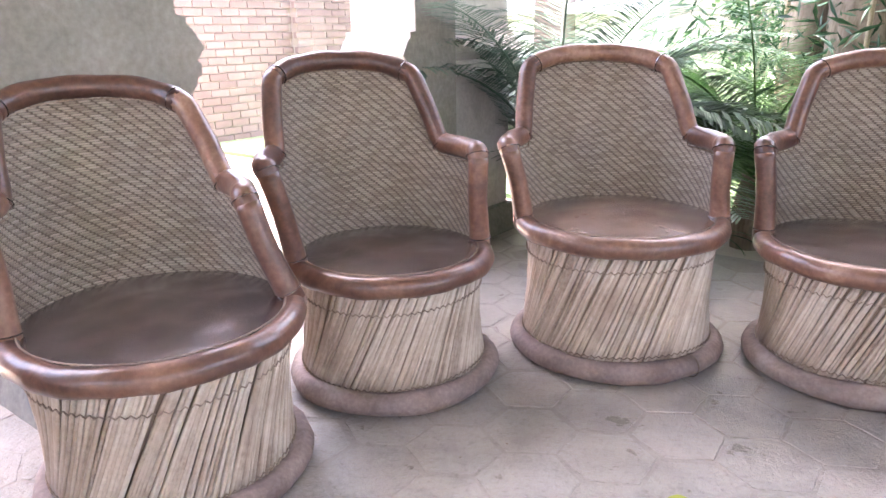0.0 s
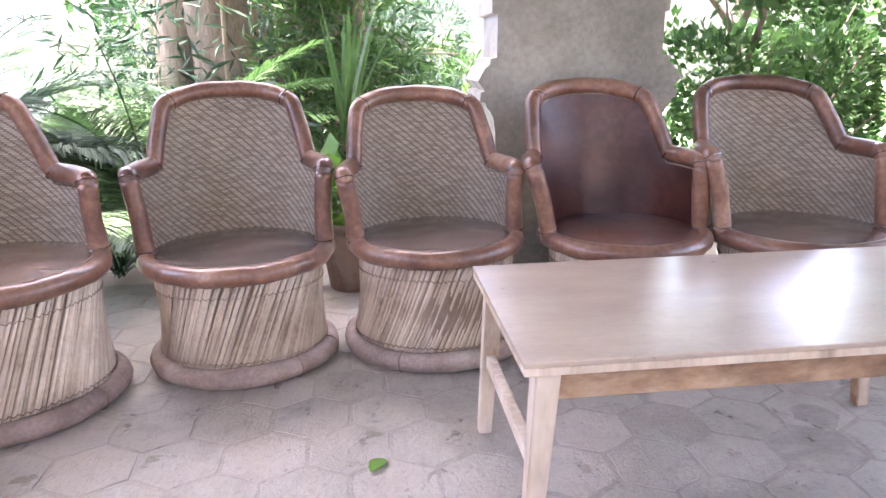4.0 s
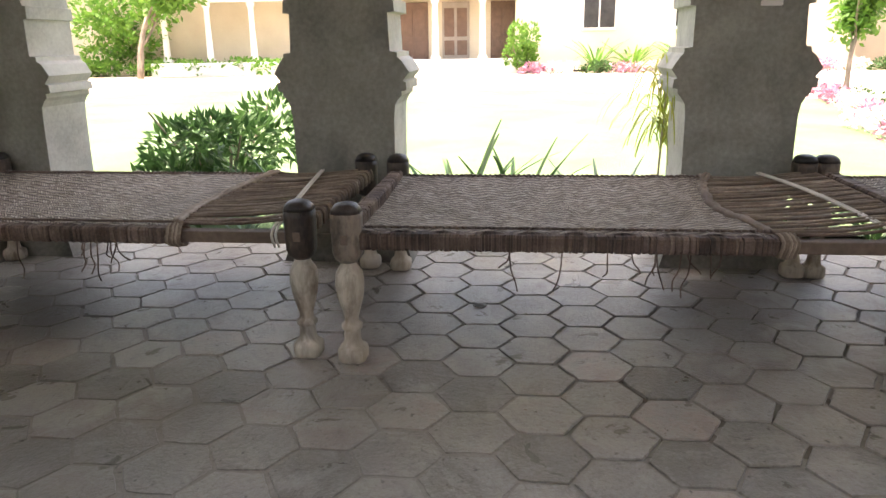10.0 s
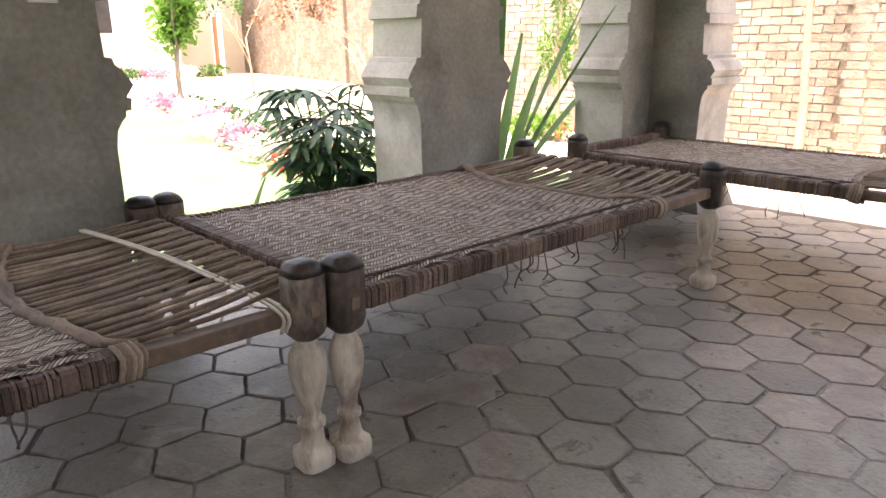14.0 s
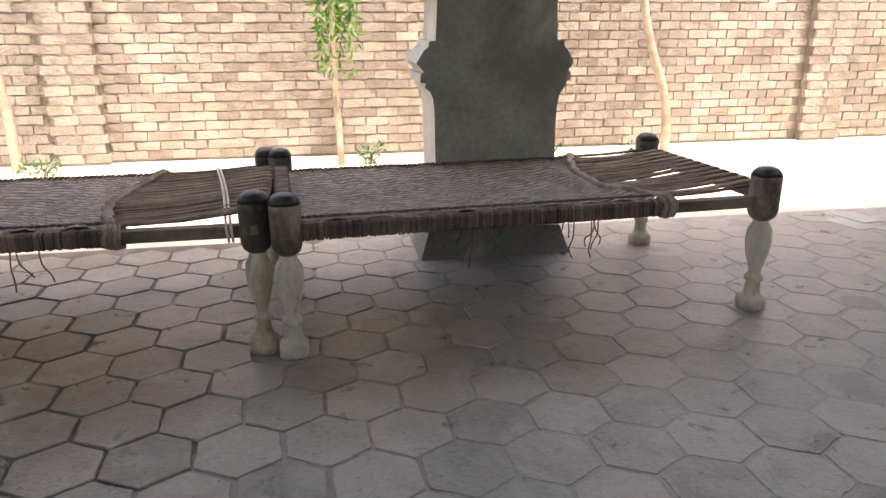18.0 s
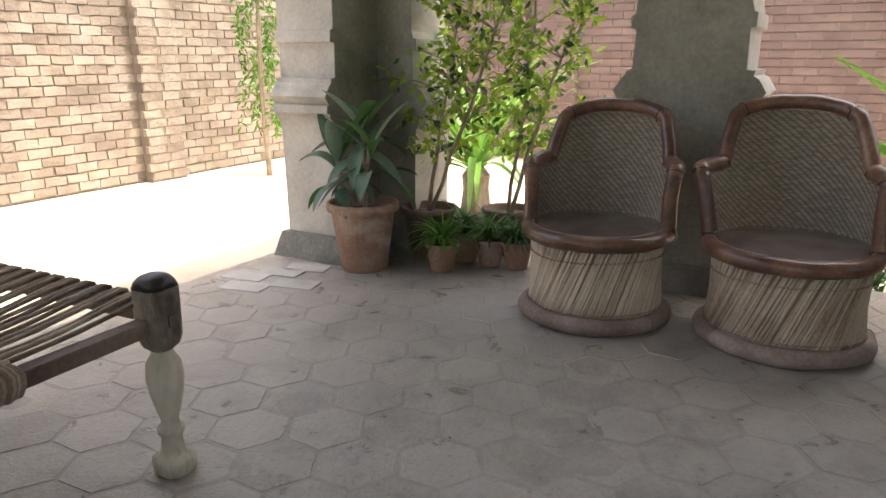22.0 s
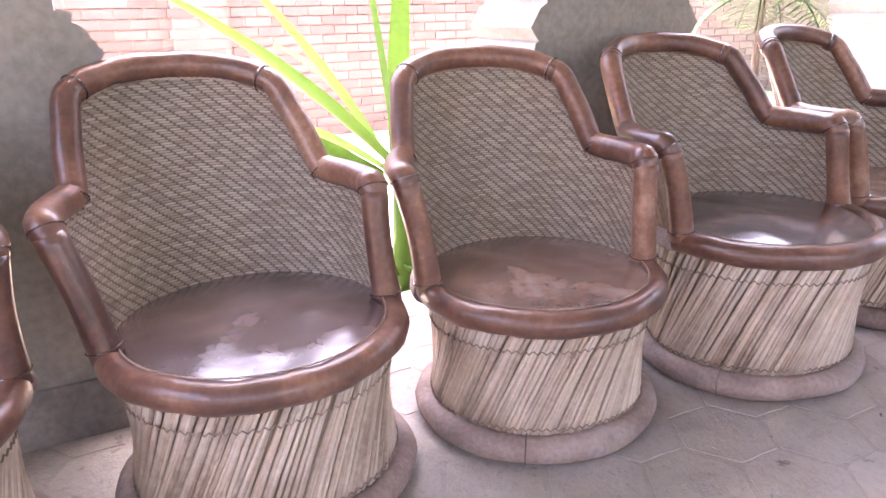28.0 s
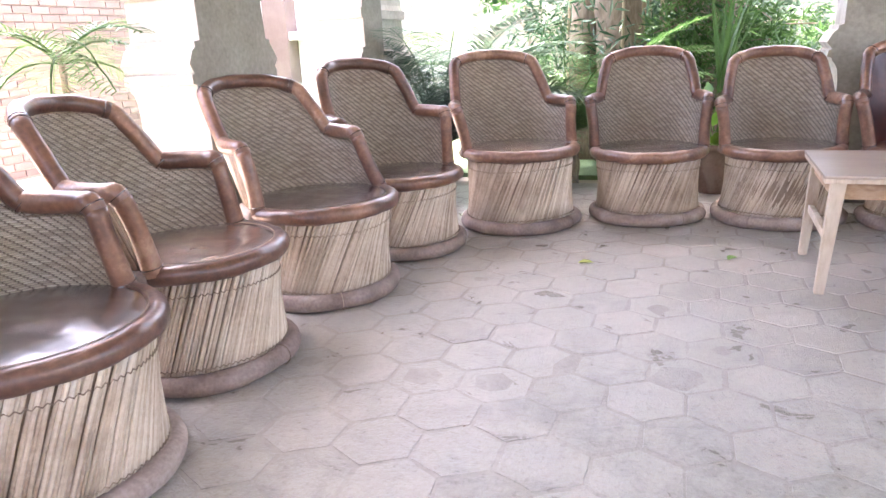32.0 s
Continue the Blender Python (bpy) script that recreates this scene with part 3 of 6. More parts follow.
def pier(name, cx, cy, half, along, up=0.0, left=True, right=True, depth=DEEP, face=1):
    """A pier whose moulded outline faces the room. along: the way its width runs; its depth runs outwards, to the side face."""
    top = thing(name, Matrix.Identity(4), "grey plastered pier with stepped mouldings on its jambs", "pillar", "piers round the pavilion", "structure")
    rng = random.Random(name + str(round(cx * 100)) + str(round(cy * 100)))
    prof = [(w, z + (up if 0.5 < z < 2 else 0)) for w, z in pier_side(half)]
    out = [(w + rng.uniform(-0.004, 0.004) if z > 0.7 else w, z) for w, z in prof] if right else [(half, z) for w, z in prof]
    inn = [(w + rng.uniform(-0.004, 0.004) if z > 0.7 else w, z) for w, z in prof] if left else [(half, z) for w, z in prof]
    line = [(w, z) for w, z in out] + [(-w, z) for w, z in reversed(inn)]
    bm = bmesh.new()

    def place(a, z, d):
        return (cx + a, cy + face * d, z) if along == "x" else (cx + face * d, cy + a, z)

    front = [bm.verts.new(place(a, z, 0)) for a, z in line]
    back = [bm.verts.new(place(a, z, depth)) for a, z in line]
    for i in range(len(line)):
        j = (i + 1) % len(line)
        bm.faces.new((front[i], front[j], back[j], back[i]))
    n = len(out)
    for i in range(n - 1):
        bm.faces.new((front[i], front[i + 1], front[2 * n - 2 - i], front[2 * n - 1 - i]))
        bm.faces.new((back[i], back[i + 1], back[2 * n - 2 - i], back[2 * n - 1 - i]))
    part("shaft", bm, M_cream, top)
    # Skin on the room side, its plaster toned darker as the shaded face.
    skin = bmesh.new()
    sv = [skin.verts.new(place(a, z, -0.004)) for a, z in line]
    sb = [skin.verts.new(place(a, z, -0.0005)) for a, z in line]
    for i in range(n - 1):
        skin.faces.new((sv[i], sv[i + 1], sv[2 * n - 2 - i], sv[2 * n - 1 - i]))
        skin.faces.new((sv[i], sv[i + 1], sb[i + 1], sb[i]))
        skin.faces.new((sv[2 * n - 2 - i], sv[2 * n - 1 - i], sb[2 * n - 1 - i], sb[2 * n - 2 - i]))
    part("inner_face", skin, M_plaster, top, "stained plaster face with room shade in its grey")
    bm = bmesh.new()
    h2 = half + 0.012
    lo, hi = (h2 + 0.075 if left else half), (h2 + 0.075 if right else half)
    foot = [place(-lo, 0, -0.055), place(hi, 0, -0.055), place(hi, 0, depth + 0.05), place(-lo, 0, depth + 0.05)]
    lo, hi = (h2 + 0.03 if left else half), (h2 + 0.03 if right else half)
    head = [place(-lo, 0.135, -0.02), place(hi, 0.135, -0.02), place(hi, 0.135, depth + 0.02), place(-lo, 0.135, depth + 0.02)]
    a, b = [bm.verts.new(p) for p in foot], [bm.verts.new(p) for p in head]
    for i in range(4):
        j = (i + 1) % 4
        bm.faces.new((a[i], a[j], b[j], b[i]))
    bm.faces.new(b)
    bm.faces.new(a)
    part("plinth", bm, M_soot, top, "dark damp-stained plinth")
    return top


pier("pier_east", EAST, 1.455, 0.243, "y", 0.0)
pier_switch = pier("pier_east", EAST, -0.407, 0.243, "y", 0.0)
pier("pier_east", EAST, -2.34, 0.27, "y", -0.03)
pier("pier_south", 1.108, SOUTH, 0.283, "x", -0.02, face=-1)
pier("pier_west", WEST, -2.30, 0.25, "y", 0.005, face=-1)
pier("pier_west", WEST, -0.462, 0.25, "y", 0.03, face=-1)
pier("pier_west", WEST, 1.38, 0.25, "y", 0.08, face=-1)
pier("pier_north", 1.166, NORTH, 0.36, "x", 0.01)
# corner piers: two wings that meet
pier("pier_northeast", (4.09 + EAST + DEEP) / 2, NORTH, (EAST + DEEP - 4.09) / 2, "x", 0.03, right=False)
pier("pier_northeast", EAST, (3.03 + NORTH) / 2, (NORTH - 3.03) / 2, "y", 0.0, right=False)
pier("pier_southeast", (3.82 + EAST + DEEP) / 2, SOUTH, (EAST + DEEP - 3.82) / 2, "x", -0.05, right=False, face=-1)
pier("pier_southeast", EAST - 0.05, (SOUTH - 3.70) / 2, (-3.70 - SOUTH) / 2, "y", -0.04, left=False)
pier("pier_southwest", (-1.575 + WEST - DEEP) / 2, SOUTH, (-1.575 - WEST + DEEP) / 2, "x", -0.04, left=False, face=-1)
pier("pier_southwest", WEST, (-3.75 + SOUTH) / 2, (-3.75 - SOUTH) / 2, "y", -0.08, left=False, face=-1)
pier("pier_northwest", WEST, (2.74 + 3.02) / 2, 0.14, "y", 0.02, right=False, face=-1)
pier("pier_northwest", -2.14, 3.02, 0.07, "x", 0.02, left=False, depth=0.6)

plate = thing("switch_plate", Matrix.Identity(4), "white plastic switch plate on the grey pier", "switch")
part("plate", box_bm(EAST - 0.02, EAST - 0.004, -0.53, -0.44, 1.195, 1.29, 0.003), M_whitepaint, plate)
for dy in (-0.02, 0.02):
    part("switch", box_bm(EAST - 0.025, EAST - 0.019, -0.485 + dy - 0.006, -0.485 + dy + 0.006, 1.22, 1.25, 0.002), M_greydoor, plate, "small grey rocker switch")


# brick boundary walls, each brick a piece with its own edges
def brick_mesh(l, h, d, seed, rough):
    rng = random.Random(seed)
    bm = box_bm(-l / 2, l / 2, -d, 0, -h / 2, h / 2)
    bmesh.ops.subdivide_edges(bm, edges=[e for e in bm.edges if abs(e.verts[0].co.x - e.verts[1].co.x) > l * 0.5], cuts=1)
    for v in bm.verts:
        if v.co.y > -d * 0.5:
            v.co += Vector((rng.uniform(-rough, rough), rng.uniform(-rough, rough * 0.3), rng.uniform(-rough, rough)))
    me = bpy.data.meshes.new("brick")
    bmesh.ops.recalc_face_normals(bm, faces=bm.faces)
    bm.to_mesh(me)
    bm.free()
    return me


def brick_wall(name, origin, turn, length, top, mortar, mat, size, joint, rough, piers, near, label, step=0.0, pier_w=0.46, proud=0.11):
    """A wall along local x, its face towards local +y. piers: places of pilasters. near: the stretch (x0, x1, z1) whose bricks are parts."""
    m = pose(*origin, 0, 0, turn)
    wall = thing(name, m, label, "brick wall", "", "structure")
    part("mortar_core", box_bm(0, length, -0.28, -0.015, -0.3, top), mortar, wall)
    for i, p in enumerate(piers):
        part("pilaster_core", box_bm(p - pier_w / 2 + 0.012, p + pier_w / 2 - 0.012, -0.1, proud - 0.009, -0.3, top), mortar, wall)
    l, h = size
    meshes = [brick_mesh(l, h, 0.05, k, rough) for k in range(8)]
    for me in meshes:
        me.materials.append(mat)
    rng = random.Random(5)
    singles, verts, faces = 0, [], []
    rows = int((top + 0.15) / (h + joint))
    for r in range(rows):
        z = -0.15 + (r + 0.5) * (h + joint)
        n = int(length / (l + joint)) + 2
        spots = []
        for c in range(n):
            x = (c + (0.5 if r % 2 else 0.0)) * (l + joint) - l / 2
            if 0.02 < x < length - 0.02 and not any(abs(x - p) < pier_w / 2 for p in piers):
                spots.append((x, 0.0))
        for p in piers:
            k = 2
            for q in range(k):
                spots.append((p + (q - 0.5) * (l + joint) * pier_w / (2 * l + joint) + (0.02 if r % 2 else -0.02), proud))
        for x, y in spots:
            jit = (rng.uniform(-0.006, 0.006), rng.uniform(-0.5, 0.3) * rough, rng.uniform(-0.5, 0.5) * rough)
            me = meshes[rng.randrange(8)]
            tilt = rng.uniform(-1.2, 1.2) * rough * 120
            loc = Matrix.Translation((x + jit[0], y + jit[1], z + jit[2])) @ Matrix.Rotation(radians(tilt), 4, "Y")
            if near[0] < x < near[1] and near[2] < z < near[3] and singles < 300:
                ob = new("brick", me)
                ob.parent = wall
                ob.matrix_local = loc
                singles += 1
            else:
                k = len(verts)
                verts += [tuple(loc @ v.co) for v in me.vertices]
                faces += [tuple(k + i for i in f.vertices) for f in me.polygons]
    rest = child(raw_ob("bricks", verts, faces, mat), wall)
    tagged(rest, "", "", "", "stuff")
    return wall


brick_wall("wall_south", (-7.7, -7.95, 0), 0, 17.2, 2.6, M_tanmortar, M_tanbrick, (0.207, 0.077), 0.013, 0.006, [4.1, 7.85, 11.8], (5.7, 10.6, 0.2, 1.6), "sunlit wall of rough tan bricks with pilasters")
brick_wall("wall_south", (9.0, -10.7, 0), -12, 26.0, 3.2, M_tanmortar, M_tanbrick, (0.24, 0.08), 0.02, 0.006, [4, 8, 12], (0, 0, 0, 0), "long wall of rough tan bricks beyond the lawn")
brick_wall("wall_west", (-6.9, 14.0, 0), -90, 21.8, 2.6, M_pinkmortar, M_pinkbrick, (0.225, 0.072), 0.014, 0.0015, [3.2, 7.4, 11.2, 15.0, 18.8], (10.5, 15.5, 0.5, 1.7), "wall of neat pink bricks with pale pointing")

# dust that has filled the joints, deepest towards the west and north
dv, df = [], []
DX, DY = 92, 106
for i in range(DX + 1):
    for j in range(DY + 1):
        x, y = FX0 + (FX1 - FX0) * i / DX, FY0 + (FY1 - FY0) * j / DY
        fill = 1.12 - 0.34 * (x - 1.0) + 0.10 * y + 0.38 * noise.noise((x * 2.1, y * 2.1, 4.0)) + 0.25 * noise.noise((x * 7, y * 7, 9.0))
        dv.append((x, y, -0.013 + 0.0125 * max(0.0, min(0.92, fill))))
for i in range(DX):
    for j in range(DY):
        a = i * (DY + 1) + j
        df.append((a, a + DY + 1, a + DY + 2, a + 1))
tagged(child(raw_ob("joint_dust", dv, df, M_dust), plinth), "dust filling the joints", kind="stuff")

# floor tiles, one by one
TR, TG = 0.1322, 0.005


def hex_mesh(seed, rough=0.0045, r=TR - TG / 2):
    rng = random.Random(seed)
    pts = [(r * math.cos(radians(60 * k + 31)), r * math.sin(radians(60 * k + 31))) for k in range(6)]
    pts = [(x * 0.98 + rng.uniform(-rough, rough), y * 0.975 + rng.uniform(-rough, rough)) for x, y in pts]
    ring = []
    for k in range(6):
        a, b = pts[k], pts[(k + 1) % 6]
        for q in range(4):
            f = q / 4
            chip = 0.004 if rng.random() < 0.12 else 0.0
            g = 1 - rng.uniform(-0.012, 0.02) - chip * 5
            ring.append(((a[0] + (b[0] - a[0]) * f) * g, (a[1] + (b[1] - a[1]) * f) * g))
    n = len(ring)
    v = [(x * 0.98, y * 0.98, 0.0) for x, y in ring] + [(x, y, -0.002 - rng.uniform(0, 0.004)) for x, y in ring] + [(x, y, -0.03) for x, y in ring] + [(0, 0, rng.uniform(-0.0015, 0.001))]
    f = [(i, (i + 1) % n, 3 * n) for i in range(n)] + [(n + i, n + (i + 1) % n, (i + 1) % n, i) for i in range(n)] + [(2 * n + i, 2 * n + (i + 1) % n, n + (i + 1) % n, n + i) for i in range(n)]
    me = bpy.data.meshes.new("tile")
    me.from_pydata(v, [], f)
    me.materials.append(M_tile)
    return me


tiles = [hex_mesh(k) for k in range(20)]
rng = random.Random(11)
tverts, tfaces, near_tiles = [], [], 0
TD, LAY, TURN = 0.229, (-0.035, 0.0794), Matrix.Rotation(radians(1.0), 2)  # spacing, one tile's middle, slant of the rows
for j in range(-22, 20):
    for i in range(-14, 24):
        x, y = Vector(LAY) + TURN @ Vector(((i + (0.5 if j % 2 else 0.0)) * TD, j * TD * math.sqrt(3) / 2))
        if x < FX0 + 0.10 or x > FX1 - 0.1 or y < FY0 + 0.1 or y > FY1 - 0.1:
            continue
        me = tiles[rng.randrange(20)]
        loc = Matrix.Translation((x + rng.uniform(-0.003, 0.003), y + rng.uniform(-0.003, 0.003), rng.uniform(-0.0012, 0.001))) @ Euler((rng.uniform(-0.005, 0.005), rng.uniform(-0.005, 0.005), rng.randrange(6) * math.pi / 3 + rng.uniform(-0.02, 0.02))).to_matrix().to_4x4()
        if -1.0 < x < 3.3 and -3.1 < y < 2.4 and not (0.4 < x < 1.9 and -0.6 < y < 1.0) and near_tiles < 300 and (i + j) % 2 == 0:
            ob = new("tile", me)
            ob.parent = plinth
            ob.matrix_local = loc
            near_tiles += 1
        else:
            k = len(tverts)
            tverts += [tuple(loc @ v.co) for v in me.vertices]
            tfaces += [tuple(k + q for q in f.vertices) for f in me.polygons]
tagged(child(raw_ob("tiles", tverts, tfaces, M_tile), plinth), kind="stuff")



# pale repair slabs let into the floor by the southwest corner
for x, y, a in ((-1.13, -3.93, 14), (-1.25, -4.13, 10), (-1.38, -4.06, 16), (-0.98, -4.12, 12), (-1.11, -4.24, 10)):
    bm = box_bm(-0.065, 0.065, -0.115, 0.115, -0.01, 0.004, 0.002)
    bmesh.ops.transform(bm, matrix=pose(x, y, 0, 0, 0, a), verts=bm.verts)
    part("slab", bm, M_cream, plinth, "pale rectangular repair slab")
# ---- cane chairs ----
ARM = 97.0  # how far round from the back the arms reach, in degrees


def uv_sheet(name, rows, mat, parent, label=""):
    """A sheet from rows of (place, u, v)."""
    n, m = len(rows), len(rows[0])
    me = bpy.data.meshes.new(name)
    me.from_pydata([tuple(p[0]) for r in rows for p in r], [], [(i * m + j, i * m + j + 1, (i + 1) * m + j + 1, (i + 1) * m + j) for i in range(n - 1) for j in range(m - 1)])
    uv = me.uv_layers.new(name="UVMap")
    flat = [(p[1], p[2]) for r in rows for p in r]
    for lp in me.loops:
        uv.data[lp.index].uv = flat[lp.vertex_index]
    me.polygons.foreach_set("use_smooth", [True] * len(me.polygons))
    me.materials.append(mat)
    return child(new(name, me), parent, label)


class ChairShape:
    """The measures of one chair: radii of seat roll, foot ring and arms, heights of crest, arms and seat, and how far the back leans."""

    def __init__(self, roll, ring, arm, top, arm_top, seat, lean_x, lean_y):
        self.base, self.ring, self.side = roll - 0.033, ring - 0.036, arm - 0.031
        self.back = roll + 0.022
        self.top, self.arm, self.seat = top - 0.032, arm_top - 0.026, seat
        self.lean = (lean_x, lean_y)

    def crest(self, phi):
        """Height of the shell's top edge at phi (degrees from the back)."""
        a = abs(phi)
        shoulder = self.top - 0.055
        if a < 44:
            return self.top - 0.055 * (a / 44) ** 2.6
        if a < 57:
            return shoulder - (a - 44) / 13 * (shoulder - self.arm - 0.004)
        return self.arm + 0.004 - 0.006 * (a - 57) / 40

    def at(self, phi, z, off=0.0):
        """A point of the shell: phi in radians from the back, front towards -y."""
        inner = self.base - 0.016
        up = max(0.0, z - self.seat)
        side = inner + (self.side - inner) * min(1.1, up / (self.arm - self.seat))
        rear = inner + (self.back - inner) * up / (self.top - self.seat)
        w = max(0.0, math.cos(phi)) ** 1.2
        r = (1 - w) * side + w * rear + off
        f = up / (self.arm - self.seat)
        return Vector((r * math.sin(phi) + self.lean[0] * f, r * math.cos(phi) + self.lean[1] * f, z))


def round_point(phi, z, r):
    return Vector((r * math.sin(phi), r * math.cos(phi), z))


def seam_ring(c, d, r, thick=0.0019):
    """A stitched seam round a leather tube at c, across d."""
    bm = bmesh.new()
    u = d.normalized().orthogonal().normalized()
    w = d.normalized().cross(u)
    tube(bm, [c + (u * math.cos(2 * math.pi * k / 16) + w * math.sin(2 * math.pi * k / 16)) * r for k in range(16)], thick, 4, True)
    return bm


def cane_chair(name, label, shape, seat_mat, leather_back=False, seed=0):
    rng = random.Random(seed)
    S = shape
    ch = thing(name, Matrix.Identity(4), label, "chair", "cane chairs round the pavilion")
    # foot ring
    bm = bmesh.new()
    ring = []
    for k in range(48):
        a = 2 * math.pi * k / 48
        ring.append((S.ring * math.cos(a) + 0.002 * math.sin(4 * a + seed), S.ring * 0.945 * math.sin(a), 0.036 + 0.002 * math.sin(3 * a + seed)))
    tube(bm, ring, [0.036 + 0.002 * math.sin(7 * k) + rng.uniform(-0.0012, 0.0012) for k in range(48)], 10, True)
    foot = part("foot_ring", bm, M_ring, ch, "dusty cloth-bound foot ring", True)
    for a in (rng.uniform(0, 6.3), rng.uniform(0, 6.3)):
        part("seam", seam_ring(Vector((S.ring * math.cos(a), S.ring * 0.945 * math.sin(a), 0.036)), Vector((-math.sin(a), math.cos(a), 0)), 0.0375), M_cord, foot)
    # reeds, each leaning round the drum, a few broken or standing out
    bm = bmesh.new()
    N = 176
    low_r, high_r, high_z = S.ring - 0.010, S.base - 0.012, S.seat - 0.02
    for k in range(N):
        a0 = 2 * math.pi * (k + rng.uniform(-0.32, 0.32)) / N
        lean = 0.47 + rng.uniform(-0.03, 0.03) + 0.05 * math.sin(3 * a0 + seed)
        rr = 0.0063 + rng.uniform(-0.0012, 0.0010)
        off = rng.uniform(-0.003, 0.0015)
        pts = []
        for s in range(5):
            f = s / 4
            a = a0 + lean * f
            r = low_r + (high_r - low_r) * f + off - 0.011 * math.sin(f * math.pi)
            pts.append((r * math.cos(a), r * math.sin(a) * (0.94 + 0.06 * f), 0.045 + (high_z - 0.045) * f))
        tube(bm, pts, rr, 5)
    part("reed_drum", bm, M_reed, ch, "slanting split-reed drum", True)
    # Added backing closes the drum; shade between reeds is in its brown.
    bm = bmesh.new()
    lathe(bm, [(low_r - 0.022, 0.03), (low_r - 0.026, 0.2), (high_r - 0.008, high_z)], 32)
    part("drum_lining", bm, M_reed_shade, ch, "backing behind the reeds with their shade in its brown")
    # binding cords woven round the reeds
    for z, f in ((high_z - 0.062, 0.8), (0.078, 0.1)):
        r = low_r + (high_r - low_r) * f - 0.011 * math.sin(f * math.pi) + 0.0078
        bm = bmesh.new()
        tube(bm, [(r * math.cos(2 * math.pi * k / 180), r * math.sin(2 * math.pi * k / 180) * (0.94 + 0.06 * f), z + 0.006 * math.sin(k * 0.07 + seed) + (0.004 if k % 2 else -0.004)) for k in range(180)], 0.0021, 4, True)
        part("binding_cord", bm, M_cord, ch)
    # seat: a leather skin drawn over the roll, slightly domed and wrinkled
    R = S.base - 0.004
    rows = []
    for i in range(33):
        row = []
        for k in range(33):
            u, v = -1 + 2 * i / 32, -1 + 2 * k / 32
            x, y = R * u * math.sqrt(1 - v * v / 2), R * v * math.sqrt(1 - u * u / 2)
            d = min(1.0, (x * x + y * y) / (R * R))
            fold = 0.010 * noise.noise((x * 6 + seed * 7, y * 6, 0.3)) + 0.005 * noise.noise((x * 15 + seed, y * 11, 1.3)) + 0.0022 * noise.noise((x * 34, y * 30 + seed, 2.3))
            row.append((Vector((x, y, S.seat + 0.021 + 0.015 * (1 - d) + fold * (1 - 0.8 * d))), x, y))
        rows.append(row)
    uv_sheet("seat", rows, seat_mat, ch, "worn shiny leather seat")
    # padded front roll of the seat
    bm = bmesh.new()
    span = [radians(88 + (360 - 176) * k / 56) for k in range(57)]
    tube(bm, [round_point(a, S.seat + 0.0015 * math.sin(9 * a + seed), S.base + 0.0015 * math.sin(5 * a + seed)) for a in span], [0.032 + 0.0009 * math.sin(k * 1.3 + seed) for k in range(57)], 14)
    part("seat_roll", bm, M_leather, ch, "padded brown leather roll", True)
    bm = bmesh.new()
    tube(bm, [round_point(a, S.seat + 0.0285 + (0.0012 if k % 2 else 0), S.base - 0.017) for k, a in enumerate(radians(94 + (360 - 188) * k / 110) for k in range(111))], 0.0022, 5)
    part("stitching", bm, M_cord, ch, "pale stitched seam")
    # the roll goes on behind the back, bound in pale cloth
    bm = bmesh.new()
    tube(bm, [round_point(radians(-92 + 184 * k / 40), S.seat - 0.004, S.base + 0.012) for k in range(41)], [0.027 + 0.001 * math.sin(k * 1.7 + seed) for k in range(41)], 10)
    part("back_roll", bm, M_ring, ch, "pale cloth-bound roll behind the back", True)
    # woven shell: inside and outside
    PH = [-ARM + 2 * ARM * k / 100 for k in range(101)]
    for side, off, mat in (("woven_back", 0.0, M_oxblood if leather_back else M_wicker), ("outer_back", 0.016, M_reed)):
        rows = []
        for p in PH:
            a, top, low = radians(p), S.crest(p), S.seat - 0.03
            col = []
            for s in range(15):
                z = low + (top - low) * s / 14
                puff = 0.0
                if leather_back and side == "woven_back":
                    puff = -0.012 * math.sin(math.pi * s / 14) + 0.006 * noise.noise((a * 3, z * 9, 5.0))
                col.append((S.at(a, z, off + puff), 0.30 * a, z))
            rows.append(col)
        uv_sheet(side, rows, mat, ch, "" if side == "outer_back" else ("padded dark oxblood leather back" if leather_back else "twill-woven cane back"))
    bm = bmesh.new()
    for k in range(90):
        p = max(-ARM, min(ARM, -ARM + 2 * ARM * (k + rng.uniform(-0.2, 0.2)) / 89))
        a = radians(p)
        tube(bm, [S.at(a, z, 0.021) for z in (S.seat, (S.seat + S.crest(p)) / 2, S.crest(p) - 0.01)], 0.005, 5)
    part("back_reeds", bm, M_reed, ch, "upright reeds behind the back", True)

    # leather tubes: two arm posts, two arm rests, two sides and the crest, each stitched at its ends
    def edge(p, lift=0.0):
        return S.at(radians(p), S.crest(p) + lift, 0.006)

    for sgn in (-1, 1):
        low = round_point(radians(sgn * (ARM - 3)), S.seat + 0.006, S.base + 0.002)
        mid = S.at(radians(sgn * (ARM - 1)), S.seat + 0.55 * (S.arm - S.seat), 0.004)
        high = S.at(radians(sgn * (ARM - 1)), S.arm - 0.008, 0.004)
        bm = bmesh.new()
        post = smoothed([low, mid, high], 4)
        tube(bm, post, [0.034, 0.033, 0.032, 0.031, 0.031, 0.031, 0.031, 0.032, 0.031][: len(post)], 12)
        part("arm_post", bm, M_leather, ch, "padded brown leather arm post", True)
        part("seam", seam_ring(post[1], post[2] - post[0], 0.0345), M_seat, ch, "dark stitched seam")
        bm = bmesh.new()
        rest = [S.at(radians(sgn * (ARM - 1)), S.arm - 0.025, 0.004), S.at(radians(sgn * (ARM - 3)), S.arm + 0.005, 0.003), edge(sgn * 88, 0.006), edge(sgn * 75, 0.006), edge(sgn * 63, 0.006), edge(sgn * 57.5, 0.010)]
        pts = smoothed(rest, 4)
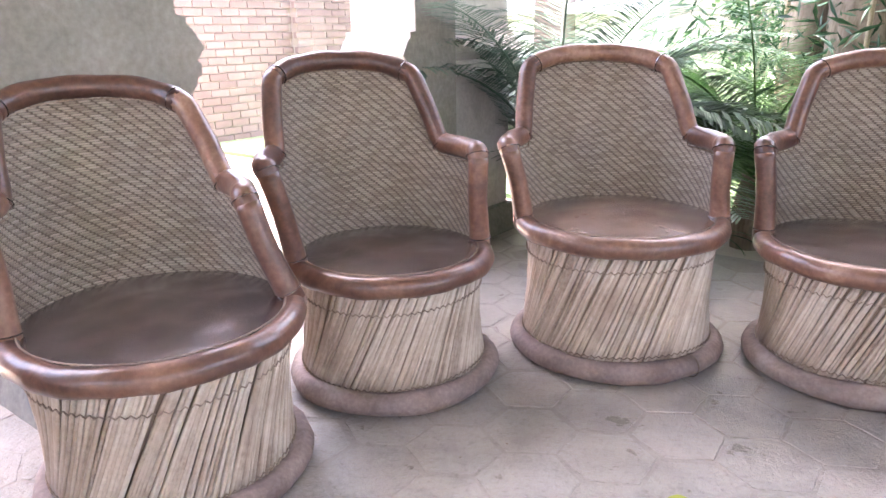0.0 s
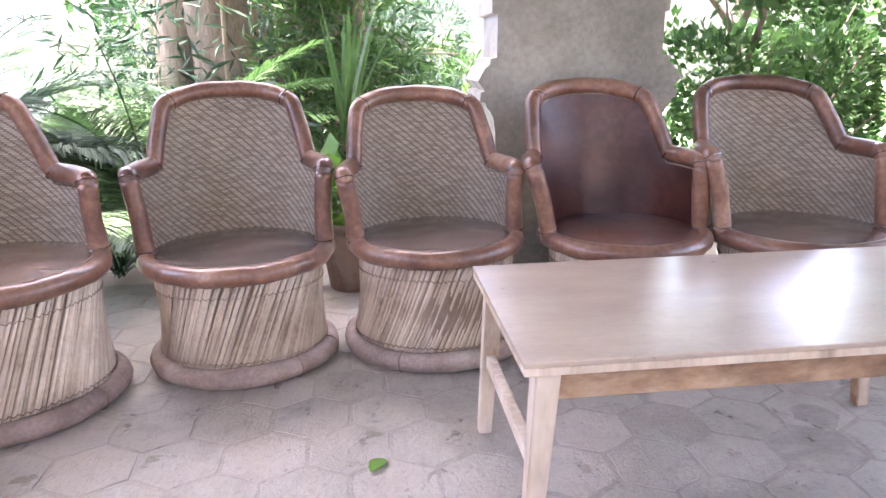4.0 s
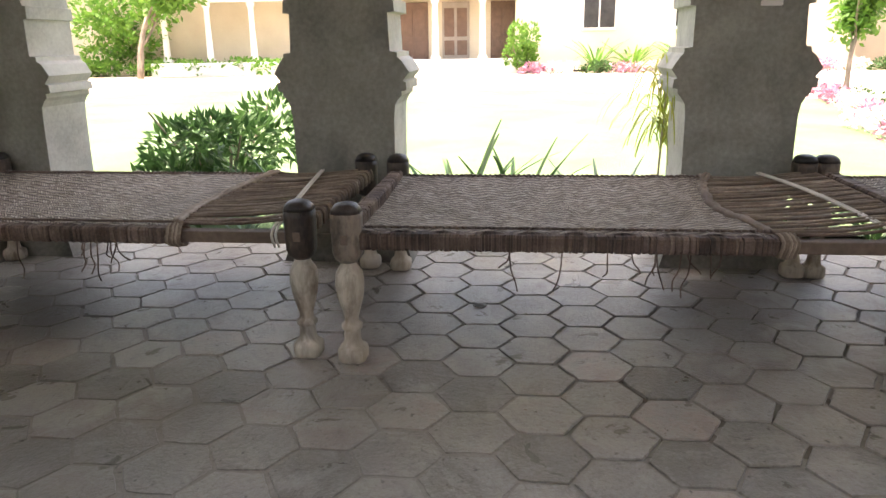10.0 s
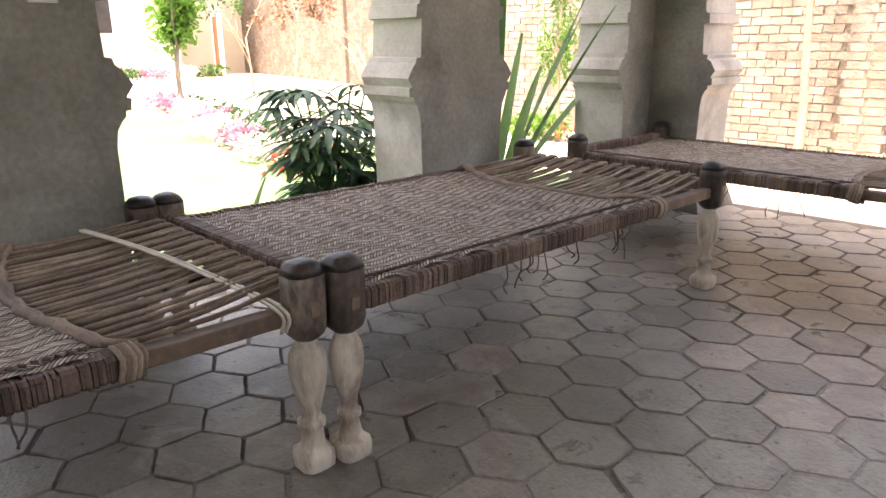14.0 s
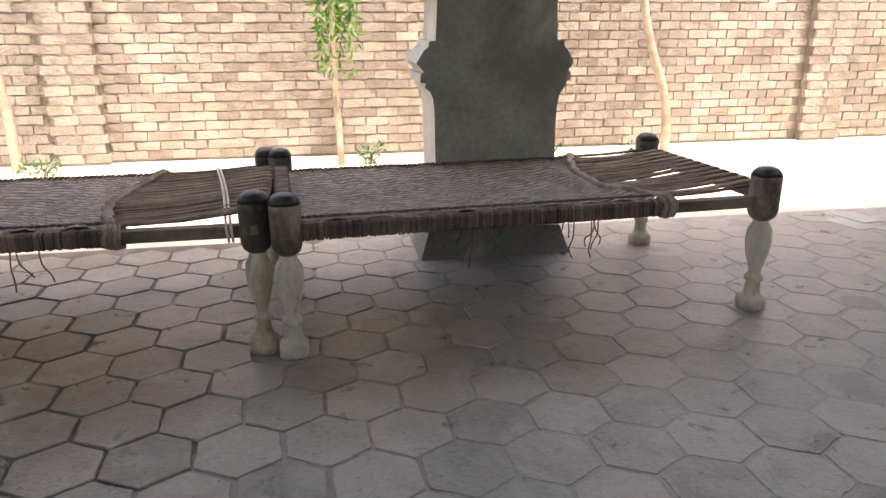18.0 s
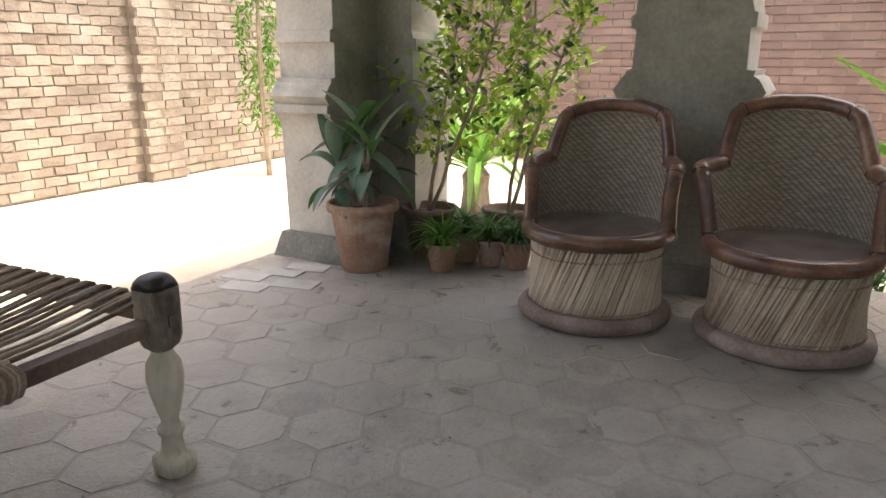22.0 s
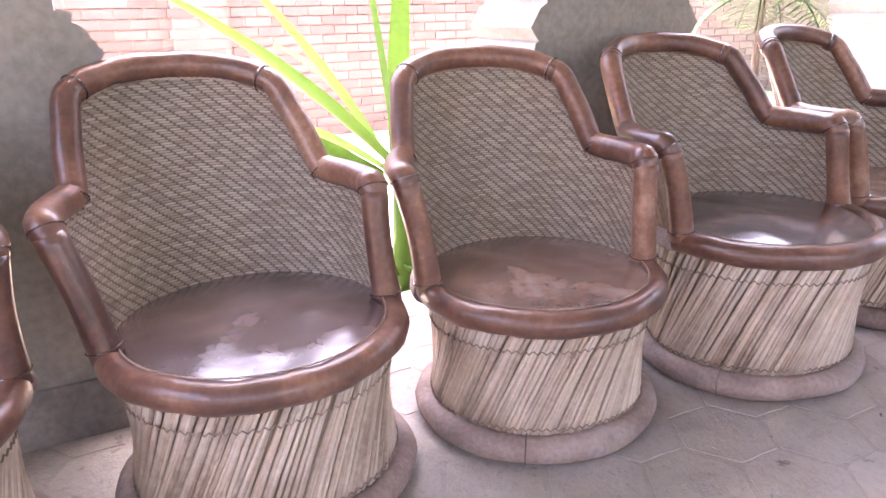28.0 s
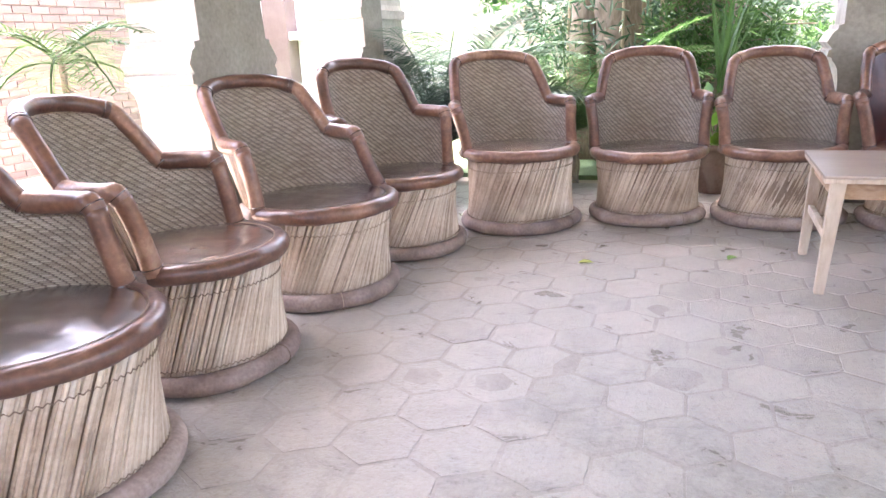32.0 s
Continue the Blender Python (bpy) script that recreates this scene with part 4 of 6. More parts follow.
        tube(bm, pts, [0.033 if 1 < i < len(pts) - 2 else 0.031 for i in range(len(pts))], 12)
        part("arm_rest", bm, M_leather, ch, "padded brown leather arm rest", True)
        part("seam", seam_ring(pts[3], pts[4] - pts[2], 0.0345), M_seat, ch, "dark stitched seam")
        bm = bmesh.new()
        pts = smoothed([edge(sgn * 58.5, 0.0), edge(sgn * 55, 0.0), edge(sgn * 51, 0.0), edge(sgn * 46.5, -0.012), edge(sgn * 42, -0.003), edge(sgn * 36, 0.0)], 4)
        tube(bm, pts, 0.031, 12)
        part("back_side_roll", bm, M_leather, ch, "padded brown leather edge", True)
        for q in (1, -2):
            part("seam", seam_ring(pts[q], pts[q + 1] - pts[q - 1], 0.0328), M_seat, ch, "dark stitched seam")
    bm = bmesh.new()
    pts = smoothed([edge(p) for p in (-40, -34, -27, -19, -9, 0, 9, 19, 27, 34, 40)], 3)
    tube(bm, pts, [0.032 + 0.0014 * math.sin(i * 0.9 + seed) for i in range(len(pts))], 12)
    part("crest_roll", bm, M_leather, ch, "padded brown leather crest", True)
    bm = bmesh.new()
    tube(bm, [S.at(radians(p), S.crest(p) - 0.031, -0.005) + Vector((0, 0, 0.0025 if k % 2 else 0)) for k, p in enumerate(-93 + 186 * k / 150 for k in range(151))], 0.0022, 5)
    part("lacing", bm, M_cord, ch, "thin lacing where cane meets leather")
    return ch


CANE = "round cane chair, reed drum, brown leather rolls, "
# place, turn, radii of seat roll, ring and arms, heights of crest, arms and seat, lean of the back, seat leather: no two are alike
CHAIRS = [
    (-1.469, -2.516, 97.8, 0.322, 0.329, 0.326, 0.906, 0.664, 0.381, 0.001, 0.022, "p"),
    (-1.542, -1.771, 89.7, 0.327, 0.336, 0.353, 0.932, 0.670, 0.374, -0.036, 0.050, "p"),
    (-1.517, -1.062, 78.5, 0.323, 0.323, 0.340, 0.922, 0.674, 0.364, -0.031, 0.017, "b"),
    (-1.461, -0.330, 88.3, 0.343, 0.342, 0.348, 0.938, 0.695, 0.412, -0.050, 0.028, "d"),
    (-1.539, 0.411, 100.6, 0.320, 0.335, 0.335, 0.944, 0.691, 0.403, -0.027, 0.050, "b"),
    (-1.477, 1.174, 61.4, 0.342, 0.331, 0.305, 0.952, 0.696, 0.407, -0.050, 0.050, "d"),
    (-1.397, 1.902, 56.5, 0.318, 0.333, 0.344, 0.991, 0.711, 0.389, -0.035, 0.009, "d"),
    (-0.919, 2.502, 32.2, 0.345, 0.356, 0.364, 0.994, 0.708, 0.435, -0.031, 0.007, "b"),
    (-0.223, 2.774, 5.4, 0.334, 0.335, 0.351, 0.970, 0.699, 0.390, -0.007, 0.017, "d"),
    (0.483, 2.816, 3.0, 0.324, 0.353, 0.337, 0.939, 0.669, 0.397, -0.016, -0.009, "d"),
    (1.192, 2.789, -1.8, 0.321, 0.322, 0.340, 0.954, 0.681, 0.388, -0.044, -0.002, "o"),
    (1.845, 2.703, -5.4, 0.333, 0.322, 0.343, 0.954, 0.705, 0.388, -0.045, 0.021, "d"),
]
for k, (x, y, turn, roll, ring, arm, top, arm_top, seat, lx, ly, kind) in enumerate(CHAIRS):
    shape = ChairShape(roll, ring, arm, top, arm_top, seat, lx, ly)
    tone, mat = {"d": ("dark shiny seat", M_seat), "b": ("worn tan-brown seat", M_seat_tan), "p": ("purplish brown shiny seat", M_seat_plum), "o": ("", M_seat_ox)}[kind]
    if kind == "o":
        ch = cane_chair("leather_chair", "round cane chair with shiny oxblood leather back and seat", shape, mat, True, k + 3)
    else:
        ch = cane_chair("cane_chair", CANE + tone, shape, mat, False, k + 3)
    ch.matrix_basis = pose(x, y, 0, 0, 0, turn)


# ---- string beds ----
LEG = [(0.036, 0.0), (0.041, 0.006), (0.0425, 0.036), (0.040, 0.05), (0.031, 0.06), (0.027, 0.075), (0.0225, 0.112), (0.030, 0.120), (0.030, 0.134), (0.021, 0.142), (0.019, 0.158), (0.026, 0.188), (0.037, 0.235), (0.042, 0.28), (0.039, 0.32), (0.025, 0.35), (0.027, 0.36)]
KNOB = [(0.027, 0.36), (0.037, 0.374), (0.043, 0.395), (0.044, 0.44), (0.0445, 0.48), (0.0445, 0.505), (0.0445, 0.53), (0.041, 0.546), (0.032, 0.558), (0.018, 0.564), (0.001, 0.566)]


def wrapped_rail(a, b, w, h, coils, rng, ends=0.05):
    """A rail wound with rope from a to b: flat coils side by side."""
    bm = bmesh.new()
    a, b = Vector(a), Vector(b)
    d = (b - a).normalized()
    L = (b - a).length
    up = Vector((0, 0, 1))
    sd = d.cross(up).normalized()
    for k in range(coils):
        c = a + d * (L * (k + 0.5) / coils)
        g = rng.uniform(0.0, 0.003)
        t = L / coils * 0.47
        sk = rng.uniform(-0.004, 0.004)
        corners = []
        for e in (-1, 1):
            o = c + d * (e * t)
            corners.append([o + sd * ((w + g) * sx) + up * ((h + g) * sz) + d * (sk * sx) for sx, sz in ((-1, -0.7), (-0.75, -1), (0.75, -1), (1, -0.7), (1, 0.7), (0.75, 1), (-0.75, 1), (-1, 0.7))])
        r0, r1 = ([bm.verts.new(p) for p in r] for r in corners)
        for j in range(8):
            bm.faces.new((r0[j], r0[(j + 1) % 8], r1[(j + 1) % 8], r1[j]))
        bm.faces.new(r0[::-1])
        bm.faces.new(r1)
    return bm


def string_bed(name, head, foot, width_dir, width, label, seed):
    """A rope bed: head and foot are its two front corners, width_dir points to its back rail; the cords of the foot end are open."""
    rng = random.Random(seed)
    head, foot = Vector((*head, 0)), Vector((*foot, 0))
    X = (foot - head).normalized()
    Y = Vector((*width_dir, 0))
    L, W = (foot - head).length, width
    m = Matrix((( X.x, Y.x, 0, head.x), (X.y, Y.y, 0, head.y), (0, 0, 1, 0), (0, 0, 0, 1)))
    bed = thing(name, m if m.determinant() > 0 else m, label, "bed", "string beds along the piers")
    ZR = 0.435
    for i, (x, y) in enumerate(((0, 0), (L, 0), (L, W), (0, W))):
        bm = bmesh.new()
        tw = rng.uniform(-0.003, 0.003)
        lathe(bm, [(r * 1.14 + tw * (0.1 < z < 0.34), z) for r, z in LEG], 14, (x, y, 0))
        for v in bm.verts:
            if v.co.z < 0.055:  # the foot is a block with rounded corners
                dx, dy = v.co.x - x, v.co.y - y
                k = 1 + 0.22 * abs(math.sin(2 * math.atan2(dy, dx))) ** 1.5
                v.co.x, v.co.y = x + dx * k, y + dy * k
        leg = part("leg", bm, M_legwood, bed, "turned whitish worn wooden leg", True)
        for nm, prof, mat, lab in (("leg_head", KNOB[:7], M_leghead, "squared rubbed leg head"), ("head_cap", KNOB[6:], M_legtop, "blackened top of the leg")):
            bm = bmesh.new()
            lathe(bm, [(r * 1.1, z) for r, z in prof], 16, (x, y, 0.0))
            for v in bm.verts:
                if v.co.z > 0.37:
                    dx, dy = v.co.x - x, v.co.y - y
                    k = 1 + 0.17 * abs(math.sin(2 * math.atan2(dy, dx))) * min(1.0, (0.58 - v.co.z) / 0.05)
                    v.co.x, v.co.y = x + dx * k, y + dy * k
            part(nm, bm, mat, leg, lab, True)
        bm = box_bm(x - 0.012, x + 0.012, y - 0.054, y - 0.044, 0.43, 0.462, 0.002)
        part("tenon", bm, M_railwood, leg, "tenon end of the rail")
    open_len = 0.43 * L / 1.85
    mat_end = L - open_len
    sag = lambda s: -0.035 * math.sin(math.pi * s)
    for y in (0.0, W):
        # wound stretch and bare stretch of each long rail
        part("long_rail", box_bm(0.02, L - 0.02, y - 0.022, y + 0.022, ZR - 0.022, ZR + 0.02, 0.005), M_railwood, bed, "bare wooden side rail")
        part("rail_winding", wrapped_rail((0.045, y, ZR), (mat_end, y, ZR), 0.027, 0.027, 190, rng), M_wrap, bed, "rope wound round the rail")["kind"] = "stuff"
        bm = bmesh.new()
        for k in range(9):
            o = mat_end + (k - 4) * 0.006
            rr = 0.042 - abs(k - 4) * 0.001 + rng.uniform(-0.002, 0.002)
            tube(bm, [(o + 0.004 * math.sin(3 * q), y + rr * math.cos(q), ZR + rr * math.sin(q) * 0.95) for q in (2 * math.pi * j / 12 for j in range(12))], 0.005, 5, True)
        part("rope_knot", bm, M_cord, bed, "thick rope knot on the rail", True)
    part("head_rail", box_bm(-0.022, 0.022, 0.02, W - 0.02, ZR + 0.008, ZR + 0.05, 0.005), M_railwood, bed, "wooden head rail")
    part("rail_winding", wrapped_rail((0, 0.045, ZR + 0.03), (0, W - 0.045, ZR + 0.03), 0.028, 0.028, 100, rng), M_wrap, bed, "rope wound round the rail")["kind"] = "stuff"
    part("foot_rail", box_bm(L - 0.024, L + 0.024, 0.02, W - 0.02, ZR - 0.0, ZR + 0.05, 0.006), M_railwood, bed, "wooden foot rail")
    # the woven mat, sagging a little
    rows = []
    for i in range(61):
        u = i / 60
        row = []
        for j in range(27):
            v = j / 26
            bow = 0.10 * math.sin(math.pi * v) ** 0.8 * u ** 3
            x = 0.03 + (mat_end - 0.03 - bow) * u
            y = W * v
            z = ZR + 0.032 + sag(v) * (0.35 + 0.65 * math.sin(math.pi * min(1, 0.15 + u * 0.8))) + 0.004 * noise.noise((x * 7, y * 7, seed)) + (0.005 + 0.004 * noise.noise((x * 2, y * 2, seed + 3))) * math.sin(x * 44 + 3 * noise.noise((x * 2.5, y * 3, seed)))
            row.append((Vector((x, y, z)), x, y))
        rows.append(row)
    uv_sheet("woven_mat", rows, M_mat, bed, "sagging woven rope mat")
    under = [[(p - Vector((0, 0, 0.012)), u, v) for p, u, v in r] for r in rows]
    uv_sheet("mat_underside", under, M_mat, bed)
    # dark loops where the mat is slung from the two long rails
    for y0, y1 in ((0.03, 0.05), (W - 0.03, W - 0.05)):
        bm = bmesh.new()
        loops = []
        for k in range(int(mat_end / 0.011)):
            x = 0.05 + k * 0.011
            loops.append((x, y0 if k % 2 else y1, ZR + (0.038 if k % 2 else 0.034)))
        tube(bm, [p for p in loops if p[0] < mat_end - 0.03], 0.0045, 5)
        tagged(part("sling_cord", bm, M_wrap, bed, "dark cord slinging the mat from the rail"), "dark cord slinging the mat from the rail")
    # edge rope of the mat
    bm = bmesh.new()
    tube(bm, [rows[-1][j][0] + Vector((0.006 * math.sin(j * 2.2), 0, 0.004)) for j in range(27)], 0.012, 7)
    tube(bm, [rows[-1][j][0] + Vector((0.014 + 0.006 * math.cos(j * 2.0), 0, 0.002)) for j in range(27)], 0.011, 7)
    part("edge_rope", bm, M_cord, bed, "twisted edge rope of the mat", True)
    # open cords at the foot end, some laid double
    n = 26
    for k in range(n):
        bm = bmesh.new()
        v0 = (k + 0.5) / n
        j = v0 * 26
        a = rows[-1][int(j)][0] + Vector((0.01, (j % 1) / 26 * W, 0.0))
        yb = W * (0.03 + 0.94 * v0) + (0.008 if k % 2 else -0.008)
        b = Vector((L - 0.03, yb, ZR + 0.054))
        mid = a.lerp(b, 0.5) + Vector((0, rng.uniform(-0.006, 0.006), -0.008 + rng.uniform(-0.004, 0.004)))
        path = smoothed([a, mid, b, b + Vector((0.06, 0.0, 0.0)), b + Vector((0.064, 0, -0.05))], 3)
        tube(bm, path, [0.0058 + 0.0009 * (q % 2) for q in range(len(path))], 6)
        part("foot_cord", bm, M_cord, bed, "", True)
    bm = bmesh.new()
    z0 = ZR + 0.062
    for q in range(2):
        tube(bm, smoothed([(L - 0.07 - 0.014 * q, -0.03, ZR - 0.03), (L - 0.075 - 0.014 * q, -0.025, ZR + 0.03), (L - 0.11 - 0.012 * q, W * 0.3, z0 - 0.01), (L - 0.15 - 0.012 * q, W * 0.62, z0 - 0.004), (L - 0.2 - 0.012 * q, W * 0.97, z0 - 0.01)], 5), 0.0048, 6)
    if seed in (1, 2, 4):
        part("tie_cord", bm, M_palecord, bed, "pale cord tied across the foot end", True)
    else:
        bm.free()
    # frayed ends hanging under the front rail
    for k in range(11 + seed % 4):
        x = rng.choice((0.42, 0.5, 0.62, 0.75, 0.8, 0.83)) * mat_end + rng.uniform(-0.06, 0.06)
        d = rng.uniform(0.05, 0.15)
        lean = rng.uniform(-0.03, 0.04)
        bm = bmesh.new()
        y = rng.uniform(-0.03, 0.02)
        tube(bm, smoothed([(x, y, ZR - 0.02), (x + lean * 0.3, y - 0.01, ZR - 0.03 - d * 0.4), (x + lean, y + rng.uniform(-0.02, 0.02), ZR - 0.03 - d * 0.75), (x + lean * 1.2 + rng.uniform(-0.015, 0.015), y, ZR - 0.03 - d)], 3), 0.0025, 5)
        part("frayed_end", bm, M_wrap, bed, "frayed rope end hanging down")
    return bed


BED = "rope string bed with turned legs and open foot cords"
string_bed("string_bed", (3.09, 3.245), (3.055, 1.335), (1, 0), 1.03, BED, 1)
string_bed("string_bed", (3.04, 1.165), (3.05, -0.662), (1, 0), 1.035, BED, 2)
string_bed("string_bed", (3.02, -0.762), (3.06, -2.693), (1, 0), 1.06, BED, 3)
string_bed("string_bed", (4.03, -3.055), (2.15, -3.085), (0, -1), 0.88, BED, 4)
string_bed("string_bed", (2.05, -3.015), (0.285, -3.075), (0.073, -0.997), 0.90, BED, 5)


# ---- low table ----
def low_table():
    tb = thing("low_table", Matrix.Identity(4), "low wooden table with a glossy brown laminate top", "table")
    x0, x1, y0, y1, z = 0.52, 1.755, 1.505, 2.155, 0.487
    part("tabletop", box_bm(x0, x1, y0, y1, z - 0.012, z, 0.003), M_laminate, tb, "glossy scratched brown laminate top")
    part("top_edging", box_bm(x0 + 0.002, x1 - 0.002, y0 + 0.002, y1 - 0.002, z - 0.03, z - 0.0125, 0.002), M_palewood, tb, "chipped pale wood edging")
    for nm, b in (("apron", (x0 + 0.06, x1 - 0.083, y0 + 0.03, y0 + 0.05, z - 0.095, z - 0.03)), ("apron", (x0 + 0.06, x1 - 0.083, y1 - 0.05, y1 - 0.03, z - 0.095, z - 0.03)), ("apron", (x0 + 0.04, x0 + 0.06, y0 + 0.05, y1 - 0.05, z - 0.095, z - 0.03)), ("apron", (x1 - 0.083, x1 - 0.063, y0 + 0.05, y1 - 0.05, z - 0.095, z - 0.03))):
        part(nm, box_bm(*b, 0.002), M_stainwood, tb, "apron with brown varnish stains")
    for sx, xx in ((-1, x0 + 0.055), (1, x1 - 0.078)):
        for sy, yy in ((-1, y0 + 0.045), (1, y1 - 0.045)):
            bm = bmesh.new()
            top, bot = 0.026, 0.018
            vs = [bm.verts.new((xx + a * s + (sx * 0.03 if zz == 0 else 0), yy + b * s, zz)) for zz, s in ((0.0, bot), (z - 0.03, top)) for a, b in ((-1, -1), (1, -1), (1, 1), (-1, 1))]
            for f in ((3, 2, 1, 0), (4, 5, 6, 7), (0, 1, 5, 4), (1, 2, 6, 5), (2, 3, 7, 6), (3, 0, 4, 7)):
                bm.faces.new([vs[i] for i in f])
            bmesh.ops.bevel(bm, geom=bm.edges[:], offset=0.003, segments=2, affect="EDGES")
            leg = part("leg", bm, M_palewood, tb, "tapered pale wooden leg, brown-stained inside")
            leg.data.materials.append(M_stainwood)
            for f in leg.data.polygons:
                f.material_index = 1 if f.normal.x * sx < -0.9 else 0
    for xx in (x0 + 0.055 - 0.014, x1 - 0.078 + 0.014):
        part("stretcher", box_bm(xx - 0.013, xx + 0.013, y0 + 0.062, y1 - 0.062, 0.21, 0.245, 0.003), M_palewood, tb, "pale wooden end stretcher")
    return tb


low_table()


# ---- plants ----
class Geo:
    def __init__(self):
        self.v, self.f = [], []

    def blade(self, base, way, length, width, droop=0.3, seg=4, fold=0.15, tip=0.02, shape=0.35, twist=0.0):
        """A leaf blade from base along way, bending down by droop; widest at shape of its length."""
        p, d = Vector(base), Vector(way).normalized()
        side = d.cross(Vector((0, 0, 1)))
        if side.length < 0.05:
            side = Vector((1, 0, 0))
        side.normalize()
        if twist:
            side = Matrix.Rotation(twist, 3, d) @ side
        k0 = len(self.v)
        step = length / seg
        for i in range(seg + 1):
            t = i / seg
            w = width * (tip + (1 - tip) * (math.sin(math.pi * min(1, t / shape) / 2) if t < shape else math.cos(math.pi / 2 * (t - shape) / (1 - shape)) ** 0.8)) / 2
            nrm = side.cross(d)
            self.v += [tuple(p - side * w + nrm * w * fold), tuple(p - nrm * w * fold * 0.5), tuple(p + side * w + nrm * w * fold)]
            p = p + d * step
            d = (d + Vector((0, 0, -droop / seg))).normalized()
        for i in range(seg):
            a = k0 + 3 * i
            self.f += [(a, a + 1, a + 4, a + 3), (a + 1, a + 2, a + 5, a + 4)]

    def leaf(self, p, d, n, size, wide=0.5):
        """A small pointed leaf of four corners, folded."""
        d, n = Vector(d).normalized(), Vector(n)
        s = d.cross(n)
        if s.length < 0.05:
            s = d.orthogonal()
        s.normalize()
        u = s.cross(d)
        p = Vector(p)
        k = len(self.v)
        self.v += [tuple(p), tuple(p + d * size * 0.45 + s * size * wide / 2 + u * size * 0.06), tuple(p + d * size), tuple(p + d * size * 0.45 - s * size * wide / 2 + u * size * 0.06), tuple(p + d * size * 0.45 - u * size * 0.03)]
        self.f += [(k, k + 1, k + 4), (k + 1, k + 2, k + 4), (k + 2, k + 3, k + 4), (k + 3, k, k + 4)]

    def ob(self, name, mat, parent=None, label=""):
        o = raw_ob(name, self.v, self.f, mat, True)
        return child(o, parent, label) if parent else o


def rnd_dir(rng, up=0.0):
    while True:
        v = Vector((rng.uniform(-1, 1), rng.uniform(-1, 1), rng.uniform(-1, 1) + up))
        if 0.1 < v.length < 1.5:
            return v.normalized()


def limbs(bm, rng, p, d, length, r, depth, tips, spread=0.6, up=0.15):
    """A branching trunk; the ends of the twigs are gathered in tips."""
    pts, rad, q = [Vector(p)], [r], Vector(p)
    d = Vector(d).normalized()
    n = 4
    for i in range(n):
        d = (d + Vector((rng.uniform(-1, 1), rng.uniform(-1, 1), rng.uniform(-0.3, 0.6))) * 0.14).normalized()
        q = q + d * length / n
        pts.append(q.copy())
        rad.append(r * (1 - 0.45 * (i + 1) / n))
        if depth <= 1:
            tips.append((q.copy(), d.copy()))
    tube(bm, pts, rad, 6 if r < 0.03 else 9)
    if depth > 0:
        for k in range(rng.choice((2, 3))):
            nd = (d + rnd_dir(rng, up) * spread).normalized()
            limbs(bm, rng, pts[rng.choice((2, 3, 4, 4))], nd, length * rng.uniform(0.55, 0.8), rad[-1] * 0.8, depth - 1, tips, spread, up)


def tree(name, at, height, r, label, mat, leaf, count, seed, wide=0.5, depth=3, spread=0.6, clump=0.16, lean=(0, 0), droop=0.3, trunk_mat=None, trunk=0.45, group=""):
    rng = random.Random(seed)
    t = thing(name, pose(*at), label, "tree", group)
    bm, tips = bmesh.new(), []
    limbs(bm, rng, (0, 0, -0.1), (lean[0], lean[1], 1), height * trunk, r, depth, tips, spread)
    part("trunk", bm, trunk_mat or M_bark, t, "", True)
    g = Geo()
    for i in range(count):
        p, d = tips[rng.randrange(len(tips))]
        q = p + rnd_dir(rng) * clump * rng.uniform(0.1, 1.0)
        g.leaf(q, rnd_dir(rng, -droop) + d * 0.3, rnd_dir(rng, 0.6), leaf * rng.uniform(0.6, 1.2), wide)
    g.ob("crown", mat, t)
    return t


def bush(name, at, size, label, mat, leaf, count, seed, wide=0.45, stems=9, up=0.4, group="", category="shrub", twig=True):
    """A shrub of many stems whose leaves fill an uneven body of the given half sizes."""
    rng = random.Random(seed)
    t = thing(name, pose(*at), label, category, group)
    sx, sy, sz = size
    if twig:
        bm = bmesh.new()
        for k in range(stems):
            e = Vector((rng.uniform(-0.8, 0.8) * sx, rng.uniform(-0.8, 0.8) * sy, rng.uniform(0.9, 1.8) * sz))
            tube(bm, smoothed([(e.x * 0.15, e.y * 0.15, -0.05), (e.x * 0.5, e.y * 0.5, e.z * 0.5), e], 3), 0.007, 5)
        part("stem", bm, M_bark, t)
    lobes = [(Vector((rng.uniform(-0.65, 0.65) * sx, rng.uniform(-0.65, 0.65) * sy, rng.uniform(0.35, 1.55) * sz)), rng.uniform(0.28, 0.5)) for k in range(14)]
    g = Geo()
    for i in range(count):
        c, s = lobes[rng.randrange(len(lobes))]
        o = rnd_dir(rng)
        k = s * rng.uniform(0.55, 1.0) ** 0.5
        q = c + Vector((o.x * sx * k, o.y * sy * k, o.z * sz * k))
        if q.z < 0.01:
            continue
        g.leaf(q, o + rnd_dir(rng) * 0.8 + Vector((0, 0, up * 0.5)), o + rnd_dir(rng) * 0.5, leaf * rng.uniform(0.6, 1.25), wide)
    g.ob("crown", mat, t)
    return t


